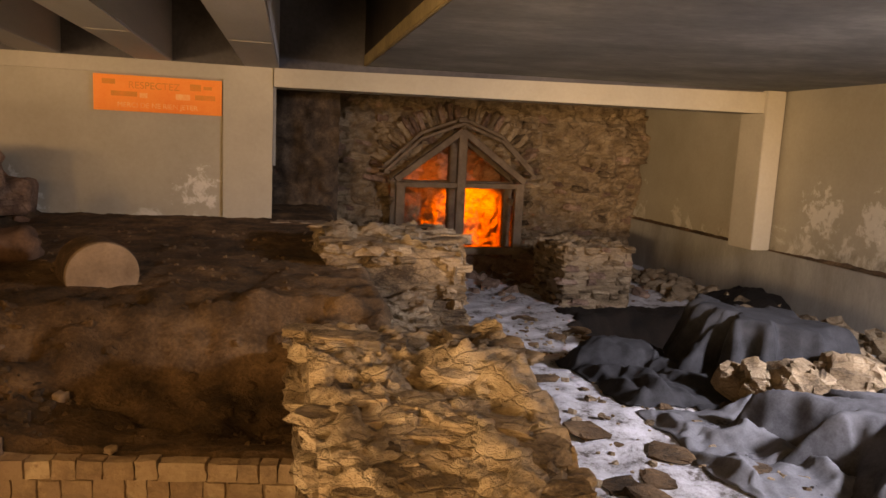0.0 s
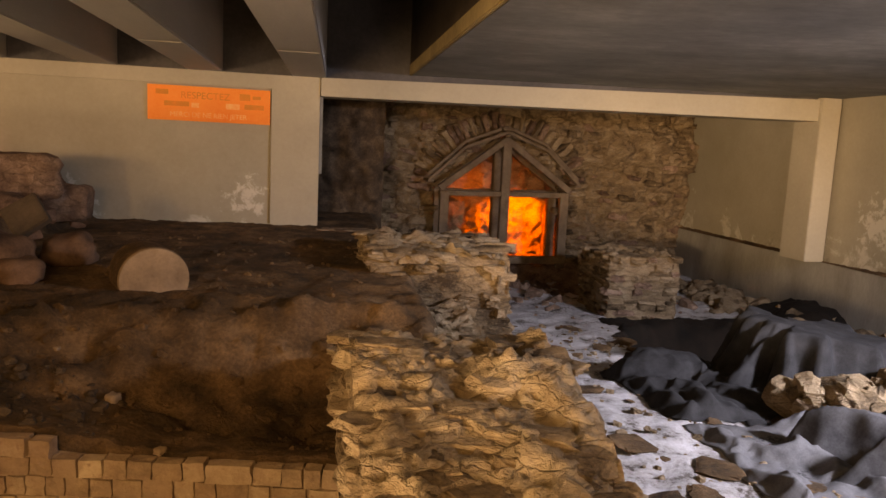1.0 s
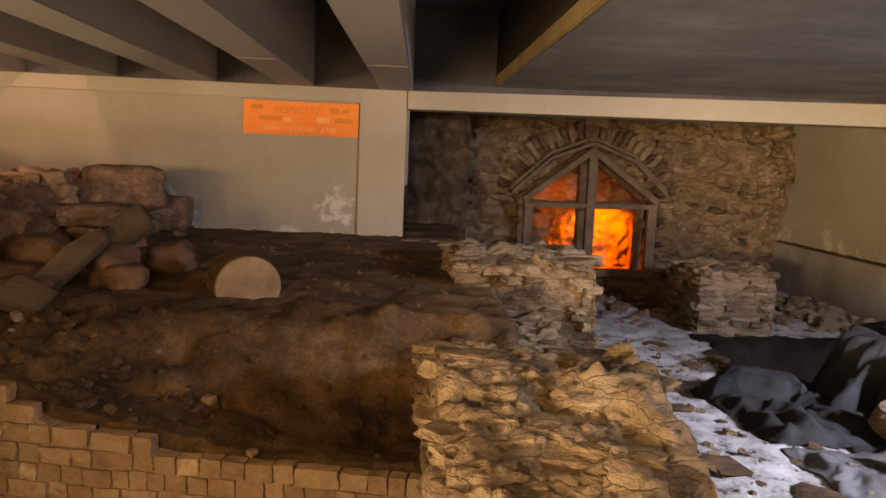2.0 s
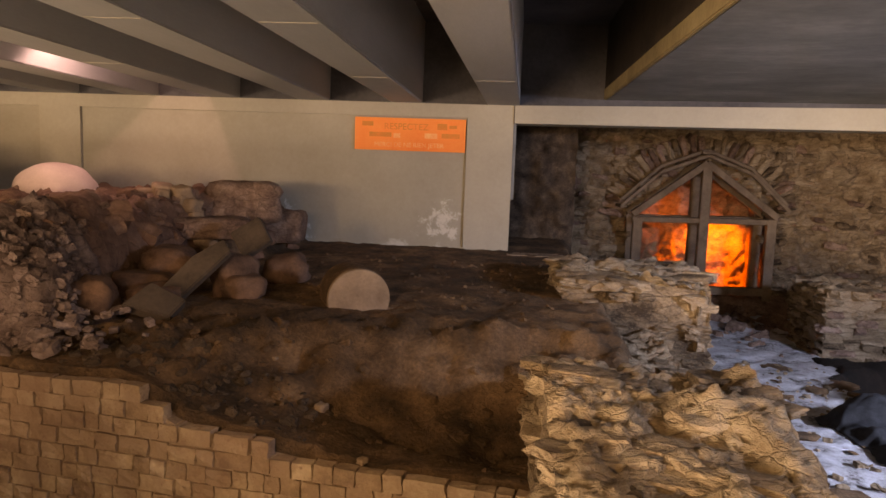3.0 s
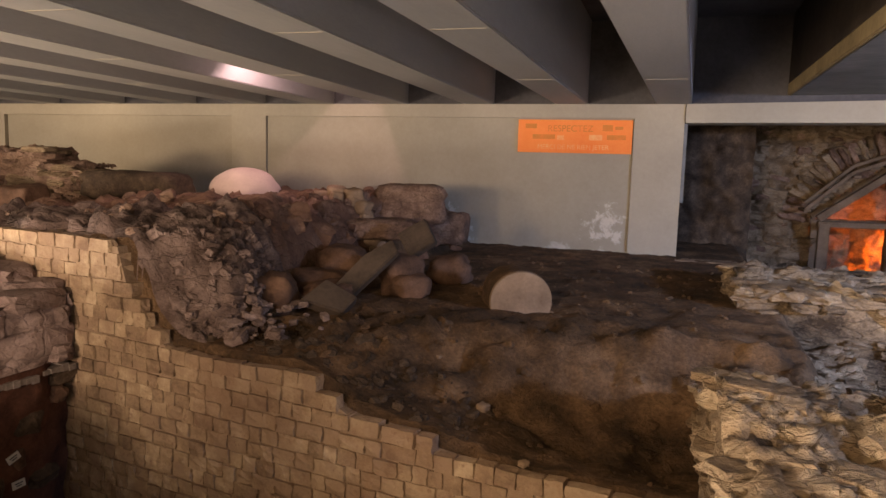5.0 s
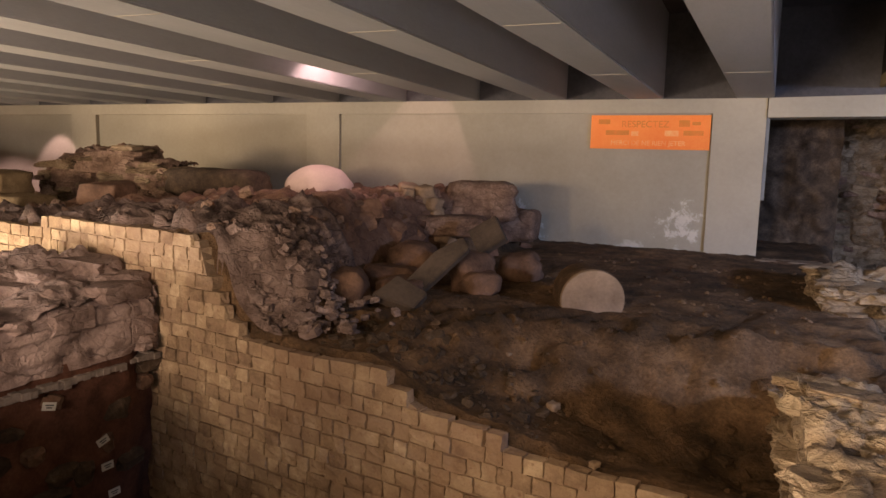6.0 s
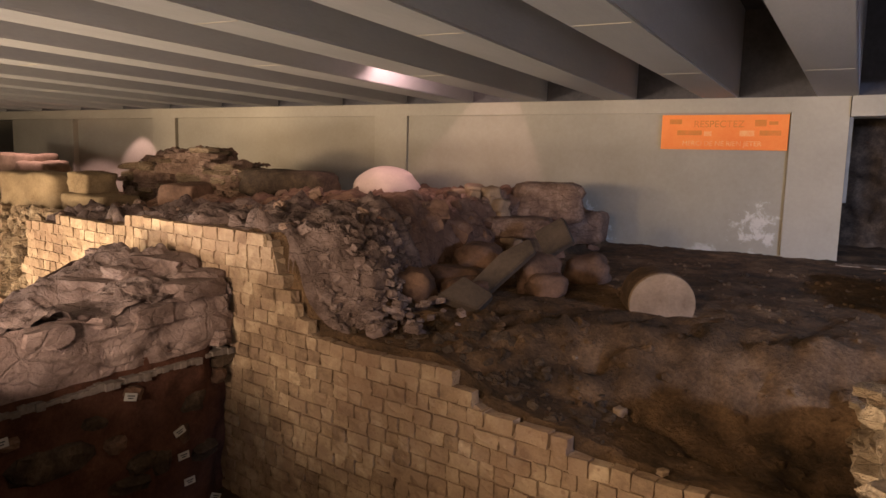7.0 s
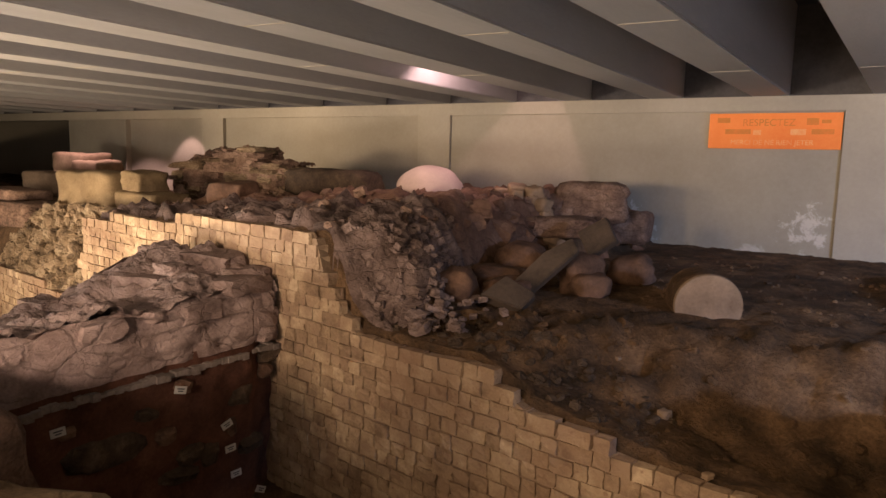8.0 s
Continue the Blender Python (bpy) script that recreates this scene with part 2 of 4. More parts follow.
GLOWSTRIP = grainy("ochre_glow_strip", [(0.25, (0.16, 0.115, 0.055)), (0.75, (0.36, 0.27, 0.13))], 1.5, 18, 0.9, 0.2, dist=0.004)
YELLOWSTONE = grainy("yellow_stone", [(0.25, (0.11, 0.074, 0.038)), (0.75, (0.27, 0.195, 0.11))], 2.5, 40, 0.9, 0.6, dist=0.015)
PURPLE = grainy("purple_grey_stone", [(0.25, (0.085, 0.056, 0.047)), (0.5, (0.205, 0.146, 0.126)), (0.75, (0.36, 0.27, 0.24))], 3.2, 36, 0.9, 1.0, vary=0.2, dist=0.03, cracks=3.0)
RIDGE = grainy("red_brown_masonry", [(0.25, (0.095, 0.05, 0.033)), (0.5, (0.205, 0.118, 0.078)), (0.75, (0.34, 0.215, 0.15))], 2.2, 30, 0.95, 0.9, vary=0.2, dist=0.03, cracks=2.6)
SLATE = grainy("dark_slaty_earth", [(0.3, (0.03, 0.021, 0.014)), (0.55, (0.085, 0.058, 0.038)), (0.78, (0.19, 0.135, 0.09))], 5, 36, 0.95, 1.0, dist=0.03)
WOOD = grainy("timber", [(0.25, (0.08, 0.055, 0.036)), (0.7, (0.22, 0.16, 0.108))], 4, 50, 0.8, 0.4, dist=0.006)
DUST = grainy("pale_dust", [(0.34, (0.1, 0.085, 0.075)), (0.42, (0.36, 0.345, 0.345)), (0.52, (0.5, 0.49, 0.505)), (0.7, (0.66, 0.655, 0.69))], 3.2, 26, 0.95, 1.0, dist=0.045)
CLOTH = grainy("dark_grey_sheet", [(0.3, (0.012, 0.012, 0.013)), (0.7, (0.036, 0.036, 0.039))], 7, 60, 0.9, 0.35, dist=0.008)
# lighter copies of the sheet cloth, stronger light on nearer sheets put into colour
LITCLOTH = grainy("lit_grey_sheet", [(0.3, (0.028, 0.028, 0.03)), (0.7, (0.085, 0.085, 0.091))], 6, 60, 0.9, 0.35, dist=0.008)
PALECLOTH = grainy("pale_grey_sheet", [(0.3, (0.07, 0.07, 0.075)), (0.7, (0.16, 0.16, 0.17))], 6, 60, 0.9, 0.35, dist=0.008)
ORANGE = grainy("orange_sign", [(0.3, (0.92, 0.22, 0.035)), (0.7, (0.97, 0.3, 0.06))], 2, 30, 0.5, 0.03)
STEEL = grainy("grey_steel", [(0.3, (0.12, 0.13, 0.14)), (0.7, (0.2, 0.21, 0.22))], 3, 30, 0.5, 0.1)

# ---- mesh helpers ----


def box(bm, lo, hi):
    vs = bmesh.ops.create_cube(bm, size=1)["verts"]
    for v in vs:
        for i in range(3):
            v.co[i] = (lo[i] + hi[i]) / 2 + v.co[i] * (hi[i] - lo[i])
    return vs


def mesh_of(name, bm, material, smooth=False):
    me = bpy.data.meshes.new(name)
    bm.to_mesh(me)
    bm.free()
    me.materials.append(material)
    if smooth:
        me.shade_smooth()
    return me


def part(name, bm, material, parent=None, label="", smooth=False):
    ob = new(name, mesh_of(name, bm, material, smooth))
    ob.parent = parent
    if label:
        ob["label"] = label
    return ob


def structure(ob, label, category):
    return tagged(ob, label, category, kind="structure")


def solid(name, lo, hi, material, parent=None, bevel=0.0, label=""):
    bm = bmesh.new()
    box(bm, lo, hi)
    if bevel:
        bmesh.ops.bevel(bm, geom=bm.edges[:], offset=bevel, segments=2, affect="EDGES")
    return part(name, bm, material, parent, label)


def smooth(a, b, x):
    t = min(1.0, max(0.0, (x - a) / (b - a)))
    return t * t * (3 - 2 * t)


def lerp(x, xs, ys):
    return float(np.interp(x, xs, ys))


def fbm(x, y, z=0.0, octaves=4):
    return noise.fractal(Vector((x, y, z)), 0.9, 2.1, octaves)


RNG = random.Random(5)


def stone_mesh(k, blocky, rough, name="stone"):
    """A unit rock, from a 3 x 3 x 3 shell: blocky 1 is a squared block, 0 a cobble."""
    bm = bmesh.new()
    bmesh.ops.create_cube(bm, size=2)
    bmesh.ops.subdivide_edges(bm, edges=bm.edges[:], cuts=2, use_grid_fill=True)
    for v in bm.verts:
        d = v.co.normalized()
        p = v.co * blocky * 0.86 + d * (1 - blocky) * 1.1
        n = noise.noise_vector(p * 1.3 + Vector((k * 7.7, k * 3.1, 0)))
        n2 = noise.noise_vector(p * 3.1 + Vector((k * 1.7, 0, k * 5.3)))
        v.co = (p + n * rough * 0.5 + n2 * rough * 0.25) * 0.55
    return bm


def stone_library(count, blocky, rough, material, name):
    out = []
    for k in range(count):
        out.append(mesh_of(name, stone_mesh(k + count * 13, blocky, rough), material))
    return out


def scatter(parent, name, library, places, singles=300):
    """places: matrices, the first `singles` of them pieces of their own, the rest one joined mesh."""
    r = random.Random(len(places))
    for m in places[:singles]:
        ob = new(name, r.choice(library))
        ob.parent = parent
        ob.matrix_basis = m
    rest = places[singles:]
    if rest:
        data = []
        for me in library:
            co = np.empty(len(me.vertices) * 3)
            me.vertices.foreach_get("co", co)
            data.append((co.reshape(-1, 3), [tuple(p.vertices) for p in me.polygons]))
        verts, faces, base = [], [], 0
        for m in rest:
            co, fs = r.choice(data)
            a = np.array(m)
            verts.append(co @ a[:3, :3].T + a[:3, 3])
            faces += [tuple(i + base for i in f) for f in fs]
            base += len(co)
        me = bpy.data.meshes.new(name + "_rubble")
        me.from_pydata(np.concatenate(verts).tolist(), [], faces)
        me.materials.append(library[0].materials[0])
        ob = new(name + "_rubble", me)
        ob.parent = parent
        ob["kind"] = "stuff"


def trs(x, y, z, sx, sy, sz, rx=0, ry=0, rz=0):
    return Matrix.LocRotScale((x, y, z), Euler((rx, ry, rz)), (sx, sy, sz))


def surface(name, xs, ys, height, material, parent=None):
    nx, ny = len(xs), len(ys)
    verts = [(x, y, height(x, y)) for y in ys for x in xs]
    faces = [(j * nx + i, j * nx + i + 1, (j + 1) * nx + i + 1, (j + 1) * nx + i) for j in range(ny - 1) for i in range(nx - 1)]
    me = bpy.data.meshes.new(name)
    me.from_pydata(verts, [], faces)
    me.materials.append(material)
    me.shade_smooth()
    ob = new(name, me)
    ob.parent = parent
    return ob


# ---- the ground ----
SOUTH, SLOPE = 3.3, -0.16  # the face of the squared-stone wall: y = SOUTH + SLOPE * x


def wall_y(x):
    return SOUTH + SLOPE * x


def wall_top(x):
    """Height of the stepped top of the squared-stone wall."""
    return lerp(x, [-10.7, -7.9, -7.8, -6.1, -4.6, -3.68, -3.6, -3.4, -3.2, -2.21, -1.95, -1.77, -1.23, -0.8, -0.4],
                [0.0, -0.06, 0.88, 1.02, 1.12, 1.08, 0.78, 0.56, 0.40, 0.40, 0.32, 0.24, 0.15, 0.08, 0.08])


def slope_mask(x, y):
    """1 on the rubble plateau, 0 on the terrace."""
    wob = 0.35 * fbm(x * 0.9, y * 0.9, 3.0)
    edge = lerp(y, [3.6, 4.3, 5.0, 6.5, 9.0], [-2.95, -3.0, -3.25, -3.4, -3.0])
    wide = lerp(y, [3.6, 4.6, 5.2, 7.0], [0.8, 0.75, 0.6, 0.6])
    return smooth(edge + wide * 0.4, edge - wide * 0.6, x + 0.45 * wob)


def ground_z(x, y):
    wob = 0.35 * fbm(x * 0.9, y * 0.9, 3.0)
    terrace = 0.5 + 0.013 * (y - 5)
    low = lerp(x, [-3.2, -2.3, -1.8, -1.2, -0.6, 0.1], [0.38, 0.36, 0.2, 0.08, -0.06, -0.12])
    brow = lerp(x, [-3.0, -2.3, -1.5, -0.4, 0.3], [4.35, 4.6, 4.95, 5.15, 5.1])
    z = low + (terrace - low) * smooth(brow - 0.9, brow + 0.15, y + wob * 0.6)
    z += 0.07 * fbm(x * 1.6, y * 1.6) * smooth(6.5, 5, y) + (0.015 + 0.06 * smooth(5.6, 5.0, y)) * fbm(x * 4.5, y * 4.5, 1.0) + 0.018 * fbm(x * 13, y * 13, 2.0)
    # rubble plateau behind the squared-stone wall
    p = slope_mask(x, y)
    fill = smooth(lerp(x, [-7.95, -7.75, -3.75, -3.5, -2.9], [0.8, 0.13, 0.13, 0.42, 0.8]), 0.06, y - wall_y(x)) * smooth(0.6, 0.2, x)
    z += (wall_top(x) + 0.02 + 0.03 * fbm(x * 5, y * 5, 70.0) - z) * fill
    top = lerp(x, [-10, -8, -6, -4.5, -3.6, -3], [0.75, 0.82, 1.0, 1.1, 1.12, 1.1]) + 0.1 * smooth(4.4, 5.2, y)
    top += 0.08 * fbm(x * 2.2, y * 2.2, 7.0) - 0.05 + 0.05 * fbm(x * 6, y * 6, 8.0)
    z = z + (top - z) * p * (1 - fill * max(smooth(-3.75, -3.4, x), smooth(-7.75, -7.95, x)))
    # the deep floor on the other side of the rubble wall
    floor = lerp(y, [2, 5, 10, 14], [-0.5, -0.5, -0.82, -0.82]) + 0.03 * fbm(x * 2, y * 2, 4.0) + 0.02 * fbm(x * 7, y * 7, 5.0)
    floor += 0.12 * smooth(6.2, 7.4, x) - 0.06
    floor -= 0.75 * smooth(1.0, 0.55, math.hypot((x - 5.1) / 1.3, (y - 8.3) / 1.25) + 0.15 * fbm(x, y, 62.0))
    z += (floor - z) * smooth(0.75, 1.15, x + 0.1 * fbm(x, y * 2, 9.0))
    # the trench in front
    if x < 1.0:
        inside = smooth(0.0, 0.05, y - wall_y(x) - 0.02)
        pit = -1.05 + 0.04 * fbm(x * 3, y * 3, 6.0)
        z = pit + (z - pit) * inside
    return z


gx = np.concatenate([np.arange(-24, -9, 0.5), np.arange(-9, 1.6, 0.045), np.arange(1.6, 7.6, 0.075)])
gy = np.concatenate([np.arange(-4, 2.4, 0.4), np.arange(2.4, 6.6, 0.045), np.arange(6.6, 10, 0.09), np.arange(10, 17.5, 0.25)])
structure(surface("ground", gx, gy, ground_z, EARTH), "bare brown excavated earth with rubble and scarps", "ground")

# ---- shell of the building ----
BACK, RIGHT = 9.6, 7.5
back = new("wall_back")
structure(back, "grey-beige concrete retaining wall with recessed panels", "wall")
solid("top_strip", (-24, BACK, 2.31), (-0.07, BACK + 0.5, 2.49), CONCRETE, back)
for x0, x1, recess in ((-6.12, -0.69, 0.05), (-11.36, -6.73, 0.07), (-14.5, -12.0, 0.12), (-16.9, -14.56, 0.12)):
    solid("wall_panel", (x0, BACK + recess, -1.2), (x1, BACK + 0.5, 2.31), SALTED, back)
for x0, x1 in ((-0.684, -0.07), (-6.73, -6.126), (-12.0, -11.366), (-14.556, -14.5)):
    solid("pilaster", (x0, BACK + 0.002, -1.2), (x1, BACK + 0.5, 2.31), CONCRETE, back)
# darkened by colour, as the light hardly reaches above the strip
solid("upper_wall", (-24, BACK + 0.02, 2.49), (7.8, BACK + 0.5, 3.7), SHADED, back)


def prism(bm, quad, y0, y1):
    a = [bm.verts.new((x, y0, z)) for x, z in quad]
    b = [bm.verts.new((x, y1, z)) for x, z in quad]
    bm.faces.new(a)
    bm.faces.new(b[::-1])
    n = len(quad)
    for i in range(n):
        bm.faces.new((a[i], b[i], b[(i + 1) % n], a[(i + 1) % n]))
    bmesh.ops.recalc_face_normals(bm, faces=bm.faces[:])


bm = bmesh.new()
prism(bm, [(-0.06, 2.255), (7.1, 2.32), (7.1, 2.63), (-0.06, 2.488)], BACK - 0.04, BACK + 0.45)
structure(part("lintel", bm, CONCRETE), "long pale concrete lintel beam over the opening", "lintel")
structure(solid("column", (7.1, BACK - 0.1, 0.25), (7.42, BACK + 0.5, 2.655), CONCRETE, bevel=0.01), "square concrete column on the plinth", "column")
right = new("wall_right")
structure(right, "stained concrete side wall above a plinth", "wall")
solid("wall_face", (RIGHT, -4.5, 0.25), (RIGHT + 0.3, 17.3, 3.7), SALTED, right)
solid("plinth", (RIGHT - 0.12, -4.5, -1.2), (RIGHT + 0.3, 17.3, 0.25), PLINTH, right, 0.01)
surface("ledge_dirt", np.arange(RIGHT - 0.12, RIGHT + 0.01, 0.02), np.arange(3.0, 14.5, 0.05), lambda x, y: 0.253 + 0.05 * smooth(RIGHT - 0.11, RIGHT, x) * max(0.0, 0.5 + fbm(y * 1.2, x * 3, 61.0)) + 0.006 * fbm(x * 30, y * 20), EARTH, right)
structure(solid("wall_south", (-24.3, -4.8, -1.3), (7.8, -4.5, 3.7), CONCRETE), "plain concrete wall behind the walkway", "wall")
structure(solid("wall_west", (-24.3, -4.5, -1.3), (-24, 17.3, 3.7), CONCRETE), "plain concrete end wall", "wall")
structure(solid("wall_north", (-24.3, 17.3, -1.3), (7.8, 17.6, 3.7), CONCRETE), "dark concrete wall at the far end of the vault", "wall")
structure(solid("walkway", (-24, -4.5, -0.2), (7.4, 0.3, 0.0), CONCRETE), "concrete visitor walkway above the trench", "walkway")
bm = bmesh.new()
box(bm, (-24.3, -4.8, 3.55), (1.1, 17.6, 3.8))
structure(part("ceiling", bm, SHADED), "concrete ceiling between the beams, coloured dark as in shade", "ceiling")
bm = bmesh.new()
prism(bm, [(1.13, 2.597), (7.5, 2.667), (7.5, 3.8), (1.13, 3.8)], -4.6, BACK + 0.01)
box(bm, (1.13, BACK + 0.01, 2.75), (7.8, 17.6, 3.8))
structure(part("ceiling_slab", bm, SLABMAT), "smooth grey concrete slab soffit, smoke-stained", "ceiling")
# dark face and ochre strip paint the slab side fading from shade to glow
edge = new("slab_edge")
structure(edge, "slab edge coloured dark as in shade, warm glow painted along its foot", "ceiling edge")
solid("edge_face", (1.09, -4.5, 2.74), (1.128, BACK + 0.012, 3.55), SHADEBROWN, edge)
solid("glow_strip", (1.085, -4.5, 2.594), (1.128, BACK + 0.014, 2.74), GLOWSTRIP, edge, 0.01)


# where the right lower edge of each beam meets the back wall, and how far it veers off square
BEAM_ENDS = [0.0, -1.29, -2.55, -3.81, -4.97, -6.13, -7.38, -8.77, -10.12, -11.5] + [-12.87 - 1.35 * k for k in range(8)]
BEAM_VEER = [-1.0, 0.5, 2.2, 2.8, 2.8]


def ceiling_beam(i):
    bm = bmesh.new()
    box(bm, (-0.43, -4.5 - BACK, 2.49), (0, 0.01, 3.56))
    bmesh.ops.bevel(bm, geom=[e for e in bm.edges if all(v.co.z < 2.6 for v in e.verts)], offset=0.012, segments=2, affect="EDGES")
    ob = part("ceiling_beam", bm, BEAMMAT)
    ob.matrix_basis = pose(BEAM_ENDS[i], BACK, 0, 0, 0, BEAM_VEER[min(i, 4)])
    return tagged(ob, "grey precast concrete ceiling beam", "beam", "ceiling beams", "structure")


for i in range(18):
    beam = ceiling_beam(i)
    for jy in ((7.02,), (6.95, 4.36), (4.31,), (6.4, 3.4), (5.2,))[i % 5]:
        solid("joint_line", (-0.4, jy - BACK, 2.4865), (-0.03, jy - BACK + 0.012, 2.495), CONCRETE, beam, label="thin pale joint line")

# ---- orange sign ----
sign = tagged(new("sign"), "orange rectangular notice board with faded lettering", "sign")
solid("board", (-2.2, BACK - 0.012, 1.85), (-0.7, BACK + 0.048, 2.285), ORANGE, sign, 0.003)
FADED = grainy("faded_green_print", [(0.3, (0.6, 0.22, 0.035)), (0.7, (0.84, 0.23, 0.04))], 6, 60, 0.6, 0.0)
PALE = grainy("pale_print", [(0.3, (0.92, 0.3, 0.08)), (0.7, (0.95, 0.5, 0.2))], 8, 60, 0.4, 0.0)


def lettering(text, x, z, size, material):
    data = bpy.data.curves.new("lettering", "FONT")
    data.body, data.size, data.align_x, data.extrude = text, size, "CENTER", 0.001
    ob = new("lettering", data)
    me = bpy.data.meshes.new_from_object(ob)
    bpy.data.objects.remove(ob)
    me.materials.append(material)
    ob = new("lettering", me)
    ob.parent = sign
    ob["kind"] = "stuff"
    ob.matrix_basis = pose(x, BACK - 0.0145, z, 90, 0, 0)


lettering("RESPECTEZ", -1.5, 2.13, 0.12, FADED)
lettering("MERCI DE NE RIEN JETER", -1.46, 1.9, 0.085, PALE)
for x0, x1, z0, z1, mm in ((-2.1, -1.95, 2.17, 2.23, FADED), (-1.08, -0.95, 2.14, 2.22, FADED), (-0.92, -0.82, 2.16, 2.2, FADED), (-2.0, -1.7, 2.03, 2.09, FADED),
                           (-1.67, -1.58, 2.02, 2.08, PALE), (-1.25, -1.08, 2.02, 2.09, PALE), (-1.02, -0.78, 2.03, 2.09, FADED)):
    solid("print_bar", (x0, BACK - 0.0145, z0), (x1, BACK - 0.0115, z1), mm, sign)

# ---- timber centring in the vault ----
VY = 13.8


def stick(name, a, b, w, d, parent, material=WOOD):
    """A squared timber from a to b in the plane of the frame; w across, d deep."""
    a, b = Vector(a), Vector(b)
    bm = bmesh.new()
    length = (b - a).length
    box(bm, (-w / 2, -d / 2, 0), (w / 2, d / 2, length))
    bmesh.ops.bevel(bm, geom=bm.edges[:], offset=0.01, segments=1, affect="EDGES")
    ob = part(name, bm, material, parent)
    ob.matrix_basis = Matrix.Translation(a) @ (b - a).to_track_quat("Z", "Y").to_matrix().to_4x4()
    return ob


centring = tagged(new("timber_centring"), "weathered grey-brown timber centring propping the arch", "timber frame")
L, R, C = 2.28, 4.66, 3.44
for depth in (0.0, 0.75):
    y = VY - 0.35 + depth
    stick("post", (L, y, -0.75), (L, y, 0.86), 0.17, 0.14, centring)
    stick("post", (R, y, -0.75), (R, y, 0.92), 0.17, 0.14, centring)
    stick("king_post", (C + 0.02, y - 0.01, -0.6), (C + 0.02, y - 0.01, 1.9), 0.17, 0.15, centring)
    stick("tie_beam", (L - 0.1, y + 0.02, 0.83), (R + 0.1, y + 0.02, 0.87), 0.16, 0.1, centring)
    stick("rafter", (L - 0.1, y, 0.92), (C + 0.02, y, 1.9), 0.16, 0.12, centring)
    stick("rafter", (R + 0.1, y, 0.95), (C, y, 1.9), 0.16, 0.12, centring)
stick("sill", (C - 0.9, VY - 0.36, -0.44), (R + 0.085, VY - 0.36, -0.41), 0.18, 0.14, centring)
for s in (-1, 1):
    for k in range(5):
        u = k / 4.0
        ex = C + s * (1.45 - 1.4 * u)
        ez = 1.06 + 1.02 * (u ** 0.8)
        stick("slat", (ex, VY - 0.5, ez), (ex, VY + 0.7, ez), 0.12, 0.05, centring)
    for lift, y in ((0.0, VY - 0.47), (0.1, VY - 0.36)):
        stick("rim_board", (C + s * 1.48, y, 1.08 + lift), (C + s * 0.8, y, 1.72 + lift), 0.075, 0.06, centring)
        stick("rim_board", (C + s * 0.8, y, 1.72 + lift), (C, y, 2.03 + lift), 0.075, 0.06, centring)

solid("maker_plate", (R - 0.16, VY - 0.437, -0.45), (R + 0.05, VY - 0.428, -0.38), STEEL, centring, label="small dark metal plate")
tagged(solid("kerb_stone", (-0.1, 9.15, 0.45), (0.75, 9.5, 0.56), MORTAR, bevel=0.02), "long low kerb stone at the foot of the opening", "kerb")
structure(solid("jamb_plate", (-0.068, BACK + 0.05, 1.25), (-0.03, BACK + 0.3, 2.25), STEEL), "grey steel plate on the edge of the opening", "jamb")

# ---- stones ----
ROUGH = stone_library(14, 0.55, 0.6, STONE, "stone")
FLAT = stone_library(14, 0.72, 0.5, STONE, "stone")
DARK = stone_library(14, 0.6, 0.6, DARKSTONE, "stone")
FLAGS = stone_library(14, 0.72, 0.5, PURPLE, "stone")
PLAIN = stone_library(8, 0.3, 0.6, TAN, "stone")
BURIED = stone_library(8, 0.25, 0.7, SLATE, "stone")
BROWN = stone_library(12, 0.75, 0.45, RIDGE, "stone")
SLATY = stone_library(10, 0.5, 0.7, SLATE, "clod")
CLODS = stone_library(8, 0.5, 0.7, EARTH, "clod")
BLOCK = stone_library(24, 0.92, 0.27, ASHLAR, "ashlar")


def vault_relief(x, z):
    swell = 0.35 * math.exp(-((x - 6.2) / 0.9) ** 2) * smooth(-0.6, 0.6, z)
    return 0.42 * fbm(x * 0.8, z * 0.8, 2.0) + 0.16 * fbm(x * 2.2, z * 2.6, 5.0) + 0.05 * fbm(x * 8, z * 11, 6.0) - swell


def in_niche(x, z):
    return L - 0.1 < x < R + 0.1 and z < 0.92 + (1 - abs(x - C) / 1.38) * 1.08


vault = new("vault_wall")
structure(vault, "rough rubble masonry wall with a relieving arch", "wall")
places = []
z = -0.9
while z < 2.85:
    h = RNG.uniform(0.06, 0.16)
    x = 0.95
    while x < 7.6:
        w = RNG.uniform(0.12, 0.42)
        cx, cz = x + w / 2, z + h / 2
        if not in_niche(cx, cz) and RNG.random() < lerp(cx, [4.6, 5.4], [0.5, 0.22]):
            places.append(trs(cx, VY + 0.2 + vault_relief(cx, cz), cz, w * 1.1, RNG.uniform(0.2, 0.36), h * 1.25, RNG.uniform(-.2, .2), RNG.uniform(-.22, .22), RNG.uniform(-.2, .2)))
        x += w
    z += h
for k in range(34):
    a = math.pi * (0.03 + 0.94 * k / 33)
    places.insert(0, trs(C + 0.03 + 1.62 * math.cos(a), VY + 0.1 + vault_relief(C + 1.62 * math.cos(a), 0.75 + 1.45 * math.sin(a)) * 0.8, 0.75 + 1.45 * math.sin(a) + RNG.uniform(-.04, .04), RNG.uniform(0.32, 0.5), 0.32, RNG.uniform(0.09, 0.14), RNG.uniform(-.2, .2), -a + RNG.uniform(-.12, .12), RNG.uniform(-.2, .2)))
scatter(vault, "stone", DARK[:6] + ROUGH, places, 290)
xs, zs = np.arange(0.9, 7.65, 0.045), np.arange(-1.0, 2.9, 0.045)
bm = bmesh.new()
